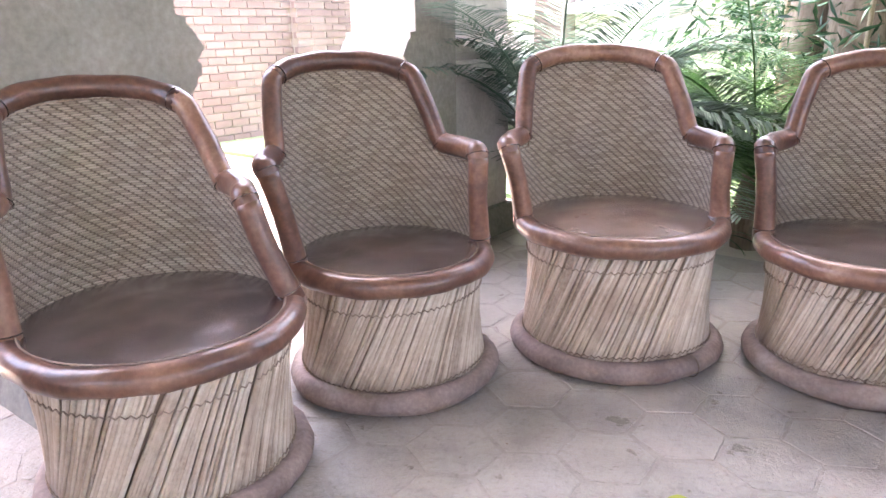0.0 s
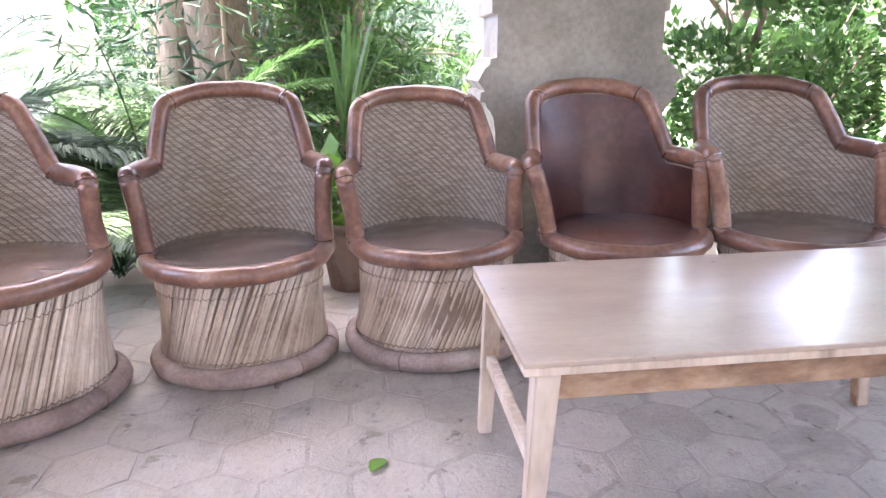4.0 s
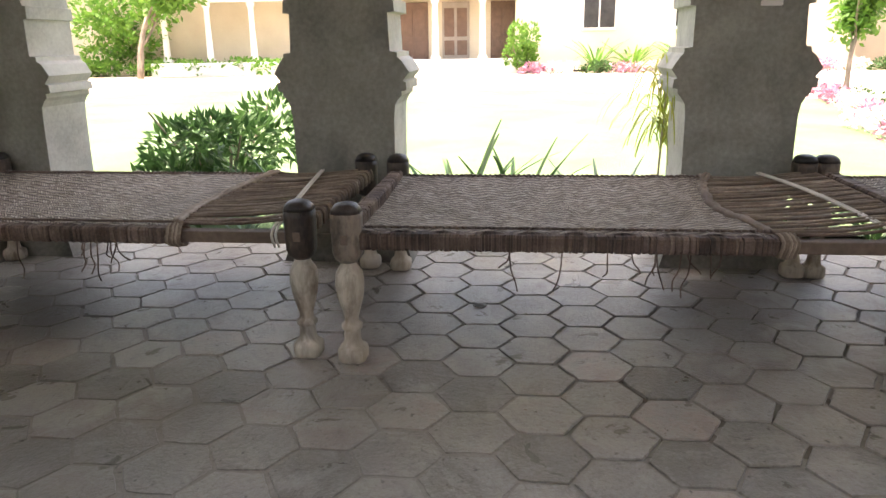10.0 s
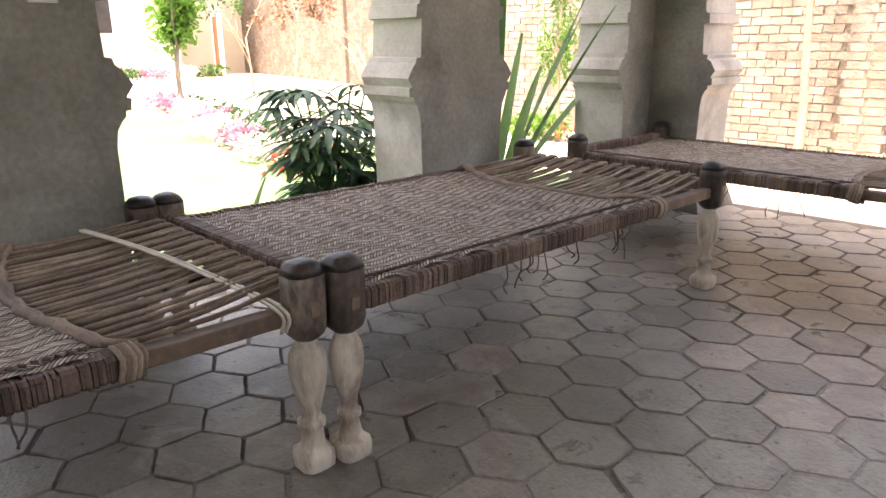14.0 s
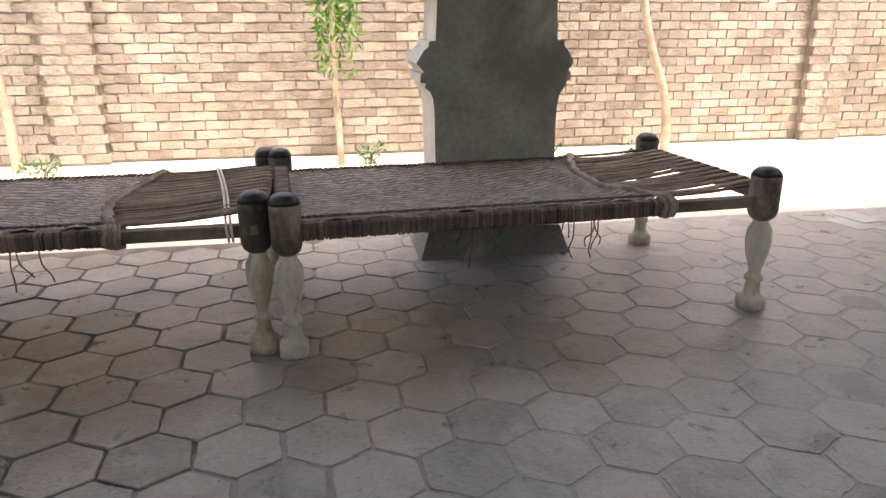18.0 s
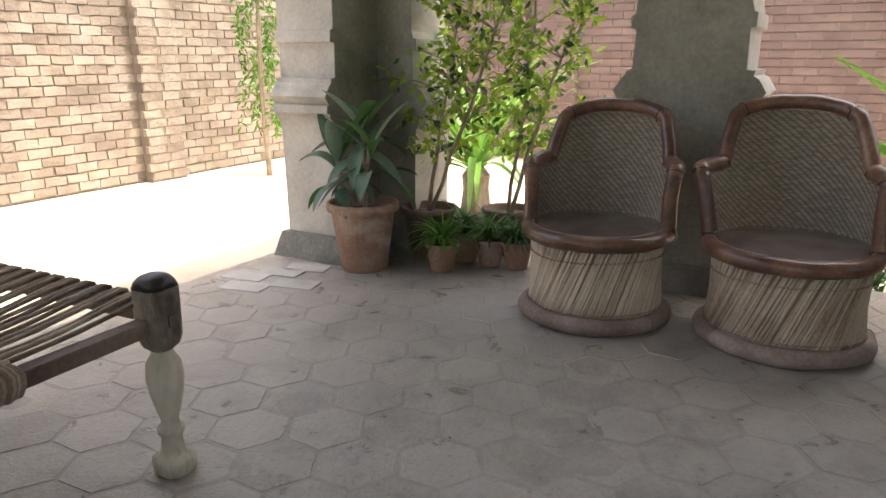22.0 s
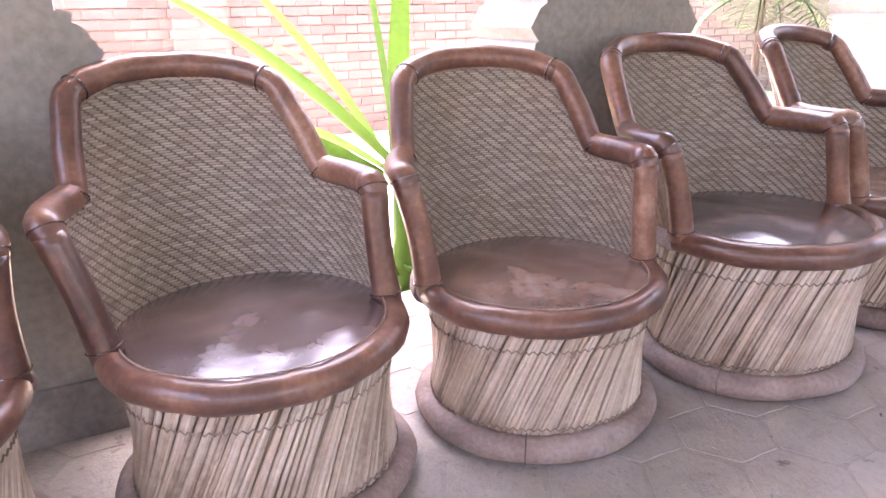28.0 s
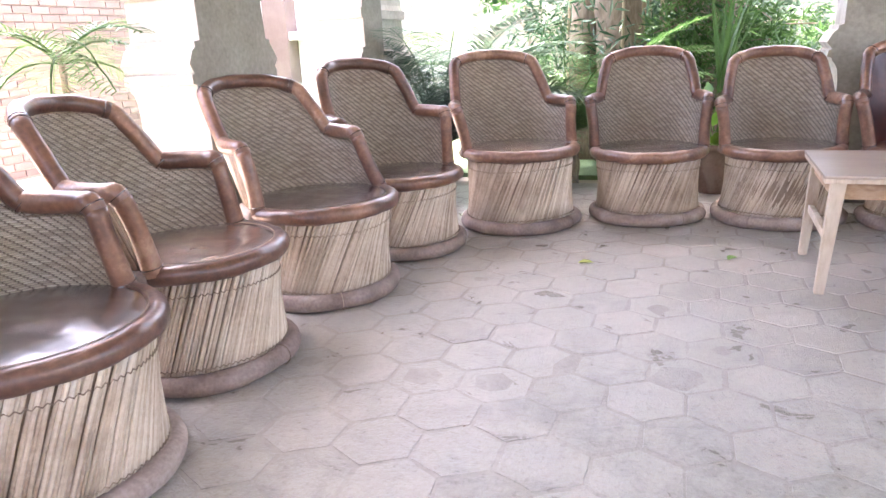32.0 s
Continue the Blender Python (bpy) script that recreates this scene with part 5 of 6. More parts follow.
def rosette(name, at, count, length, width, label, mat, seed, droop=(0.3, 1.2), rise=(0.3, 1.4), aim=None, category="plant", parts=True, shape=0.35, low=0.0, group=""):
    """A tuft of long strap leaves; each is a part."""
    rng = random.Random(seed)
    t = thing(name, pose(*at), label, category, group)
    g = Geo()
    for k in range(count):
        a = 2 * math.pi * (k + rng.uniform(-0.4, 0.4)) / count * 1.618 * 2
        way = Vector((math.cos(a), math.sin(a), rng.uniform(*rise)))
        if aim:
            way += Vector(aim) * rng.uniform(0.4, 1.0)
        if parts:
            g = Geo()
        g.blade((rng.uniform(-0.02, 0.02), rng.uniform(-0.02, 0.02), low + rng.uniform(0, 0.04)), way, length * rng.uniform(0.65, 1.1), width * rng.uniform(0.75, 1.1), rng.uniform(*droop), 7, 0.25, 0.25, shape, rng.uniform(-0.3, 0.3))
        if parts:
            g.ob("leaf", mat, t)
    if not parts:
        tagged(g.ob("leaves", mat, t), kind="stuff")
    return t


def palm(name, at, fronds, length, label, mat, seed, leaflet=0.2, trunk=0.25, rise=(0.5, 1.6), droop=(0.9, 1.7), leaf_w=0.012, r=0.06, n=34, category="palm", aim=(0, 0, 0)):
    """A feather palm: arching ribs with narrow leaflets on both sides; each frond is a part."""
    rng = random.Random(seed)
    t = thing(name, pose(*at), label, category)
    bm = bmesh.new()
    lathe(bm, [(r * 1.1, -0.1), (r, 0.1 * trunk), (r * 1.15, 0.4 * trunk), (r * 0.95, 0.7 * trunk), (r * 0.7, trunk)], 10)
    part("trunk", bm, M_bark, t)
    for k in range(fronds):
        a = 2.4 * k + rng.uniform(-0.3, 0.3)
        d = (Vector((math.cos(a), math.sin(a), rng.uniform(*rise))) + Vector(aim)).normalized()
        dr = rng.uniform(*droop)
        L = length * rng.uniform(0.75, 1.1)
        p = Vector((0, 0, trunk * 0.95))
        pts, dirs = [p.copy()], [d.copy()]
        for i in range(n):
            p = p + d * L / n
            d = (d + Vector((0, 0, -dr / n))).normalized()
            pts.append(p.copy())
            dirs.append(d.copy())
        bm = bmesh.new()
        tube(bm, pts[::4] + [pts[-1]], [0.007 * (1 - 0.8 * i / (len(pts[::4]))) + 0.001 for i in range(len(pts[::4]) + 1)], 5)
        fr = part("frond", bm, mat, t)
        g = Geo()
        for i in range(4, n + 1):
            s = i / n
            side = dirs[i].cross(Vector((0, 0, 1))).normalized()
            ll = leaflet * math.sin(math.pi * (0.12 + 0.85 * s)) ** 0.7
            for sg in (-1, 1):
                w = side * sg + dirs[i] * 0.55 + Vector((0, 0, rng.uniform(0.0, 0.25)))
                g.blade(pts[i], w, ll * rng.uniform(0.85, 1.1), leaf_w, 0.5, 2, 0.2, 0.5, 0.3)
        g.ob("frond_blade", mat, fr)
    return t


def plant_pot(name, at, r, h, label, group="", clay=M_terracotta):
    pot = thing(name, pose(*at), label, "plant pot", group)
    bm = bmesh.new()
    lathe(bm, [(r * 0.62, 0.0), (r * 0.66, 0.01), (r * 0.88, h * 0.84), (r * 0.9, h * 0.86), (r, h * 0.875), (r * 1.02, h * 0.93), (r, h * 0.995), (r * 0.93, h), (r * 0.88, h * 0.96), (r * 0.82, h * 0.86), (r * 0.75, h * 0.84)], 28)
    part("body", bm, clay, pot, "", True)
    bm = bmesh.new()
    lathe(bm, [(r * 0.80, h * 0.845), (r * 0.5, h * 0.875), (r * 0.1, h * 0.885)], 18)
    part("soil", bm, M_soil, pot, "dark potting soil")
    return pot


# potted plants by the southwest corner
plant_pot("plant_pot", (-1.535, -3.80, 0), 0.187, 0.365, "large weathered terracotta pot holding a broad-leaved plant")
rng = random.Random(21)
bl = thing("broadleaf_plant", pose(-1.535, -3.80, 0.305), "broad-leaved green plant on thin bare stems in a pot", "plant")
for k, (sx, sy, sh) in enumerate(((0.03, 0.05, 0.34), (-0.05, -0.02, 0.44), (0.06, -0.07, 0.28))):
    bm = bmesh.new()
    tube(bm, smoothed([(sx * 0.6, sy * 0.6, 0), (sx * 1.2, sy, sh * 0.5), (sx, sy * 1.6, sh)], 4), 0.011, 7)
    part("stem", bm, M_twig, bl, "", True)
    for q in range(11):
        a = 2.4 * q + k
        g = Geo()
        up = rng.uniform(1.0, 2.2) if q < 5 else rng.uniform(-0.3, 0.6)
        g.blade((sx, sy * 1.6, sh - 0.016 * q), (math.cos(a), math.sin(a), up), rng.uniform(0.24, 0.36), rng.uniform(0.06, 0.085), rng.uniform(0.9, 2.4) if q >= 4 else rng.uniform(0.5, 1.3), 7, 0.3, 0.04, 0.45, rng.uniform(-0.5, 0.5))
        g.ob("leaf", M_leaf_blue if q % 3 else M_leaf_mid, bl)


def potted_tree(at, height, seed, label, lean):
    rng = random.Random(seed)
    t = thing("potted_tree", pose(*at), label, "tree", "potted trees in the corner")
    bm, tips = bmesh.new(), []
    for k in range(2):
        pts = [Vector((0.02 * k, 0.02 * k, 0))]
        for i in range(9):
            pts.append(pts[-1] + Vector((lean[0] * 0.1 + rng.uniform(-0.02, 0.02), (lean[1] + 0.5 * k) * 0.08 + rng.uniform(-0.02, 0.02), height / 9)))
        tube(bm, pts, [0.013 - 0.001 * i for i in range(10)], 7)
        for i in range(2, 10):
            for q in range(4):
                d = Vector((rng.uniform(-1, 1), rng.uniform(-1, 1), rng.uniform(0.1, 0.9))).normalized()
                e = pts[i] + d * rng.uniform(0.12, 0.36)
                tube(bm, [pts[i], (pts[i] + e) / 2 + Vector((0, 0, 0.02)), e], 0.0035, 4)
                tips += [(pts[i].lerp(e, s), d) for s in (0.4, 0.6, 0.8, 1.0)]
    part("trunk", bm, M_twig, t, "", True)
    n = 0
    g, h = Geo(), Geo()
    for p, d in tips:
        for q in range(6):
            b = rnd_dir(rng, -0.35) + d * 0.4
            (g if rng.random() < 0.8 else h).leaf(p + rnd_dir(rng) * 0.05, b, rnd_dir(rng, 0.8), rng.uniform(0.04, 0.075), 0.48)
    g.ob("crown", M_leaf_lime, t)
    h.ob("crown", M_leaf_mid, t)


plant_pot("plant_pot", (-1.94, -3.64, 0), 0.16, 0.28, "dark terracotta pot holding a slim tree", clay=M_darkclay)
potted_tree((-1.94, -3.64, 0.25), 1.45, 31, "slim potted tree with bright drooping leaves", (-0.1, 0.25))
plant_pot("plant_pot", (-2.20, -3.27, 0), 0.15, 0.26, "dark terracotta pot holding a slim tree", clay=M_darkclay)
potted_tree((-2.20, -3.27, 0.22), 1.55, 32, "slim potted tree with bright drooping leaves", (0.0, 0.2))
for k, (x, y, r, h) in enumerate(((-1.69, -3.41, 0.09, 0.155), (-1.93, -3.40, 0.095, 0.17), (-1.91, -3.24, 0.09, 0.15), (-1.93, -3.09, 0.09, 0.15))):
    plant_pot("small_pot", (x, y, 0), r, h, "small terracotta pot with a grassy plant", "small pots in the corner")
    rosette("spider_plant", (x, y, h * 0.86), 110, 0.22, 0.013, "grassy bright green spider plant in a small pot", M_leaf_mid if k % 2 else M_leaf_bright, 40 + k, (0.8, 2.2), (0.5, 2.0), parts=False, group="grassy plants in small pots")
# planting beyond the west side
strap = rosette("strap_plant", (-3.4, -4.1, -0.15), 44, 1.2, 0.06, "bright sunlit strap-leaved plant with a scaly stem", M_leaf_bright, 51, (0.5, 1.7), (0.3, 2.4), low=0.36)
bm = bmesh.new()
lathe(bm, [(0.10, -0.1), (0.12, 0.1), (0.10, 0.25), (0.11, 0.36), (0.05, 0.44)], 12)
part("stem", bm, M_bark, strap, "scaly brown stem")
crinum = thing("crinum_plant", pose(-2.6, -0.95, -0.15), "bright green strap-leaved plant behind the chairs", "plant")
rng = random.Random(52)
for way, length, droop in (((0.0, -1, 0.62), 1.15, 0.4), ((-0.1, -0.85, 0.95), 1.1, 0.4), ((0.0, -1, 0.34), 1.0, 0.4), ((-0.3, -0.6, 1.2), 1.05, 0.5), ((-0.1, -0.1, 1.4), 1.0, 0.6), ((-0.3, 0.2, 1.3), 1.0, 0.7), ((-0.7, -0.3, 1.0), 0.9, 0.9), ((-0.8, 0.5, 0.9), 0.9, 0.9), ((-0.2, 0.8, 1.0), 0.8, 0.9), ((0.1, -0.9, 0.2), 0.7, 0.9), ((-0.6, -0.8, 0.7), 0.9, 0.8)):
    g = Geo()
    g.blade((rng.uniform(-0.03, 0.03), rng.uniform(-0.03, 0.03), 0.52), way, length, 0.088, droop, 8, 0.3, 0.3, 0.4, rng.uniform(0.3, 0.9))
    g.ob("leaf", M_leaf_bright, crinum)
bm = bmesh.new()
lathe(bm, [(0.05, -0.05), (0.055, 0.25), (0.045, 0.56)], 10)
part("stem", bm, M_leaf_bright, crinum, "pale green leaf sheath", True)
for k, (x, y) in enumerate(((-2.75, -1.5), (-2.65, -0.95), (-2.8, -3.0), (-2.7, -2.6), (-2.75, 0.2))):
    bush("low_shrub", (x, y, -0.17), (0.22, 0.22, 0.13), "low green ground plant by the floor edge", M_leaf_bright if k % 2 else M_leaf_mid, 0.07, 420, 60 + k, 0.4, 5, group="low plants along the west edge")
palm("slender_palm", (-2.75, 1.12, -0.15), 14, 0.55, "slender young palm with light drooping fronds", M_leaf_mid, 71, 0.2, 1.25, (0.2, 1.3), (1.2, 2.2), 0.012, 0.022, 24)
# planting beyond the north side
palm("blue_palm", (-1.9, 3.85, -0.15), 30, 1.45, "blue-green feather palm beside the pier", M_leaf_blue, 72, 0.36, 0.4, (0.7, 2.6), (0.9, 1.9), 0.014, 0.09, 100, aim=(0.1, 0.1, 0))
palm("green_palm", (-1.0, 4.5, -0.15), 26, 1.5, "green feather palm behind the chairs", M_leaf_mid, 73, 0.36, 0.4, (0.5, 2.2), (0.9, 1.8), 0.011, 0.09, 90)
plant_pot("plant_pot", (0.155, 3.52, 0), 0.165, 0.33, "dark terracotta pot behind the chairs", clay=M_darkclay)
rosette("pandanus_plant", (0.155, 3.52, 0.29), 12, 0.6, 0.03, "potted plant with stiff upright strap leaves", M_leaf_mid, 74, (0.1, 0.6), (2.2, 6.0), aim=(0.5, 0, 0.5), low=0.35)
bush("rubber_plant", (0.155, 3.52, 0.29), (0.17, 0.15, 0.17), "bright rounded leaves low in the pot", M_leaf_bright, 0.14, 70, 75, 0.62, 5, category="plant")
for k, (x, y, r, l) in enumerate(((-1.05, 5.75, 0.17, 0.02), (-0.68, 5.6, 0.20, -0.02), (-0.3, 5.8, 0.16, 0.03), (0.1, 6.0, 0.14, 0.04))):
    rng = random.Random(80 + k)
    tr = thing("old_tree", pose(x, y, -0.17), "old tree trunk with hanging roots and dark foliage", "tree", "old trees north of the pavilion")
    bm = bmesh.new()
    pts = [Vector((l * i + rng.uniform(-0.05, 0.05), rng.uniform(-0.05, 0.05), i * 0.5)) for i in range(9)]
    tube(bm, smoothed(pts, 3), [r * (1.25 - 0.02 * i + 0.06 * math.sin(i * 2.1 + k)) for i in range(25)], 14)
    part("trunk", bm, M_bark, tr, "", True)
    for q in range(4):
        bm = bmesh.new()
        a = rng.uniform(0, 6.3)
        tube(bm, smoothed([(r * 1.2 * math.cos(a), r * 1.2 * math.sin(a), 0), (r * 1.5 * math.cos(a) + rng.uniform(-0.1, 0.1), r * 1.5 * math.sin(a), 1.0), (r * math.cos(a), r * math.sin(a), 2.4)], 4), 0.016, 6)
        part("hanging_root", bm, M_twig, tr, "", True)
    g = Geo()
    for q in range(2600):
        a, z = rng.uniform(0, 6.3), rng.uniform(0.9, 3.6)
        rr = rng.uniform(0.2, 1.1)
        p = Vector((rr * math.cos(a), rr * math.sin(a), z + rng.uniform(-0.2, 0.2)))
        if noise.noise(p * 2.2 + Vector((k * 5, 0, 0))) < -0.02:
            continue
        g.leaf(p, rnd_dir(rng, -0.5), rnd_dir(rng), rng.uniform(0.08, 0.2), 0.16)
    g.ob("crown", M_leaf_blue if k % 2 else M_leaf_dark, tr)


def feathery(name, at, height, spread, label, mat, count, seed):
    """A conifer with fine hanging sprays."""
    rng = random.Random(seed)
    t = thing(name, pose(*at), label, "tree")
    bm, sprays = bmesh.new(), []
    tube(bm, [(0, 0, -0.1), (0.03, 0, height * 0.5), (0, 0.02, height)], [0.06, 0.045, 0.02], 8)
    part("trunk", bm, M_bark, t)
    bm = bmesh.new()
    for k in range(90):
        z = rng.uniform(0.03, 1.0) * height
        a = rng.uniform(0, 6.3)
        L = spread * rng.uniform(0.5, 1.0) * (1.15 - 0.5 * z / height)
        e = Vector((L * math.cos(a), L * math.sin(a), z + rng.uniform(-0.15, 0.25)))
        tube(bm, smoothed([(0, 0, z), (e.x * 0.5, e.y * 0.5, (z + e.z) / 2 + 0.08), e], 3), 0.006, 4)
        sprays += [(Vector((e.x * s, e.y * s, z + (e.z - z) * s)), Vector((math.cos(a), math.sin(a), 0))) for s in (0.35, 0.55, 0.7, 0.85, 1.0)]
    tagged(part("bough", bm, M_bark, t), kind="stuff")
    g = Geo()
    for i in range(count):
        p, d = sprays[rng.randrange(len(sprays))]
        q = p + rnd_dir(rng) * 0.13
        g.leaf(q, d * 0.5 + rnd_dir(rng) + Vector((0, 0, 0.25)), rnd_dir(rng), rng.uniform(0.06, 0.13), 0.2)
    g.ob("crown", mat, t)
    return t


feathery("feathery_cypress", (3.98, 4.5, -0.17), 3.2, 0.68, "feathery green cypress by the corner pier", M_leaf_fern, 30000, 91)
feathery("feathery_cypress", (0.2, 5.15, -0.17), 3.2, 0.75, "feathery green cypress behind the chairs", M_leaf_mid, 12000, 92)
tree("leafy_tree", (2.7, 5.1, -0.17), 3.4, 0.06, "bushy tree with small glossy leaves", M_leaf_mid, 0.085, 12000, 93, 0.5, 4, 0.75, 0.3, trunk=0.42)
bush("leafy_shrub", (2.75, 4.75, -0.17), (0.85, 0.45, 0.9), "tall shrub with small glossy green leaves", M_leaf_mid, 0.075, 7000, 94, 0.5, 14)
bush("leafy_shrub", (3.5, 5.5, -0.17), (0.9, 0.5, 0.95), "tall shrub with small glossy green leaves", M_leaf_mid, 0.085, 5000, 96, 0.5, 14)
bush("leafy_shrub", (1.45, 4.4, -0.17), (0.5, 0.4, 0.35), "low green shrub behind the pier", M_leaf_mid, 0.08, 1500, 95, 0.5)
for k, (x, y, s) in enumerate(((2.7, 4.05, 0.3), (3.4, 4.05, 0.28), (3.9, 4.2, 0.25), (-0.3, 4.3, 0.3), (-1.2, 4.4, 0.3), (0.5, 4.3, 0.3), (4.6, 4.3, 0.25))):
    rosette("grassy_plant", (x, y, -0.17), 40, 0.4 * s / 0.28, 0.018, "arching grassy green border plant", M_leaf_mid if k % 2 else M_leaf_dark, 100 + k, (0.8, 2.0), (0.6, 2.4), parts=False, group="border plants along the north edge")
for k, (x, y, sx, sz, mt, lf) in enumerate(((-1.9, 6.6, 0.6, 0.42, M_leaf_mid, 0.12), (-0.9, 6.8, 1.0, 1.15, M_leaf_dark, 0.12), (0.3, 6.9, 1.0, 1.15, M_leaf_blue, 0.11), (0.9, 6.2, 0.5, 0.6, M_leaf_mid, 0.1), (1.55, 8.0, 0.4, 0.5, M_leaf_bright, 0.1))):
    bush("garden_shrub", (x, y, -0.17), (sx, 0.55, sz), "dense feathery green shrub behind the palms", mt, lf * 0.62, 17000, 300 + k, 0.34, 14, group="dense shrubs north of the pavilion")
# beyond the east side
bush("border_shrub", (5.75, 2.75, -0.15), (0.75, 0.5, 0.45), "rounded green shrub at the lawn's edge", M_leaf_mid, 0.11, 2600, 111, 0.3, 14)
for k, (x, y, n, l, w) in enumerate(((5.2, 2.05, 12, 0.9, 0.035), (4.95, 0.95, 16, 0.95, 0.04), (4.95, 0.62, 12, 0.8, 0.04), (4.9, 0.12, 9, 0.85, 0.035), (4.95, -0.9, 10, 0.5, 0.035), (5.0, -1.45, 10, 0.55, 0.035), (4.95, 2.3, 9, 0.5, 0.04))):
    rosette("strap_plant", (x, y, -0.15), n, l, w, "arching strap-leaved plant at the floor edge", M_leaf_blue if k % 3 == 0 else M_leaf_mid, 120 + k, (0.4, 1.4), (0.8, 2.2), group="strap plants along the east edge")
hang = thing("hanging_grass", pose(4.66, -0.15, 0.0), "yellow-green trailing plant hanging beside the pier", "plant")
g = Geo()
rng = random.Random(131)
for k in range(90):
    a = rng.uniform(0, 6.3)
    g.blade((rng.uniform(-0.03, 0.03), rng.uniform(-0.04, 0.04), rng.uniform(0.5, 0.86)), (math.cos(a) * 0.2, math.sin(a) * 0.13, 0.5), rng.uniform(0.25, 0.6), 0.0095, 3.8, 9, 0.2, 0.4, 0.3)
g.ob("strands", M_leaf_yellow, hang)
bm = bmesh.new()
tube(bm, [(0, 0, -0.17), (0.01, 0.01, 0.4), (0, 0, 0.8)], 0.006, 6)
part("stem", bm, M_twig, hang)


def fan_palm(at, fans, reach, seed, label):
    rng = random.Random(seed)
    t = thing("fan_palm", pose(*at), label, "palm")
    for k in range(fans):
        a = 2.4 * k
        d = Vector((math.cos(a), math.sin(a), rng.uniform(1.2, 4.6))).normalized()
        e = d * reach * rng.uniform(0.3, 1.0)
        bm = bmesh.new()
        tube(bm, smoothed([(0, 0, 0), e * 0.5 + Vector((0, 0, 0.05)), e], 3), 0.006, 5)
        st = part("leaf_stalk", bm, M_leaf_mid, t)
        g = Geo()
        h = Vector((d.x, d.y, 0)).normalized()
        s = h.cross(Vector((0, 0, 1)))
        for q in range(9):
            b = radians(-100 + 25 * q)
            g.blade(e, h * math.cos(b) + s * math.sin(b) + Vector((0, 0, rng.uniform(-0.2, 0.15))), rng.uniform(0.17, 0.27), 0.04, 0.8, 4, 0.2, 0.35, 0.45)
        g.ob("fan", M_leaf_dark if k % 4 else M_leaf_mid, st)
    return t


fan_palm((5.15, -2.17, -0.15), 76, 1.0, 141, "dark green fan palm at the floor edge")
rosette("agave_plant", (4.78, -3.12, -0.15), 15, 1.6, 0.095, "tall stiff strap-leaved plant with striped leaves", M_leaf_mid, 142, (0.05, 0.35), (1.6, 3.6), aim=(0.1, -0.55, 0), shape=0.4)
bush("red_flowers", (7.4, -3.4, -0.15), (0.5, 0.4, 0.13), "red flowering border plants", M_red, 0.07, 320, 143, 0.7, 6, category="flowers")
bush("red_flowers", (7.4, -7.0, -0.15), (0.4, 0.2, 0.14), "red flowering border plants", M_red, 0.05, 110, 144, 0.7, 6, category="flowers")
bush("border_shrub", (7.5, -6.9, -0.15), (0.5, 0.4, 0.18), "low green border plants", M_leaf_bright, 0.08, 700, 145, 0.5, 6)
for k in range(8):
    x, y = 8.3 + k * 1.1, -3.6 - 0.28 * k + 0.1 * math.sin(k)
    bush("flower_bed", (x, y, -0.15), (0.62, 0.4, 0.16), "bed of white and pink flowers along the lawn", (M_white, M_pink, M_white, M_pink, M_white, M_white, M_pink, M_pink)[k], 0.08, 620, 150 + k, 0.7, 6, group="flower beds along the lawn", category="flowers")
    bush("flower_bed", (x, y - 0.25, -0.15), (0.62, 0.4, 0.12), "green leaves of the flower bed", M_leaf_mid, 0.1, 420, 160 + k, 0.5, 6, group="flower beds along the lawn", category="flowers")
tree("young_tree", (15.0, -5.4, -0.15), 3.2, 0.06, "small rounded tree with pale green leaves", M_leaf_bright, 0.16, 3000, 171, 0.5, 3, 0.6, 0.4, trunk=0.4)
for k, (x, y, h) in enumerate(((16.1, -8.5, 4.0), (18.4, -8.7, 3.8), (14.6, -9.6, 3.4), (11.3, -9.2, 2.8))):
    tree("bare_shrub", (x, y, -0.17), h, 0.035, "thin many-stemmed tree with sparse brownish leaves", M_leaf_mid if k % 2 else M_leaf_brown, 0.13, 700, 175 + k, 0.45, 4, 0.5, 0.15, trunk=0.4, trunk_mat=M_twig, group="thin trees along the brick wall")
# young trees along the south wall
for k, (x, y, ln, h) in enumerate(((4.58, -7.6, (0.0, 0.0), 2.9), (-1.5, -7.35, (0.0, 0.0), 2.9))):
    st = thing("bare_tree", pose(x, y, -0.17), "thin pale bare trunk of a young tree" if k == 0 else "thin crooked pale trunk of a young tree", "tree", "young trees along the brick wall")
    bm = bmesh.new()
    bend = 0.0 if k == 0 else 1.0
    tube(bm, smoothed([(0, 0, -0.05), (0.02 * bend, 0, 0.5), (0.22 * bend + 0.05, 0, 1.2), (0.34 * bend + 0.08, 0, 2.1), (0.3 * bend + 0.1, 0, 3.2)], 4), [0.05 - 0.0016 * i for i in range(17)], 9)
    part("trunk", bm, M_twig, st, "", True)
    g = Geo()
    rng = random.Random(180 + k)
    for q in range(500):
        g.leaf((0.3 * bend + rng.uniform(-0.6, 0.7), rng.uniform(-0.5, 0.5), 2.6 + rng.uniform(-0.1, 0.9)), rnd_dir(rng, -0.5), rnd_dir(rng), 0.11, 0.3)
    g.ob("crown", M_leaf_yellow, st)


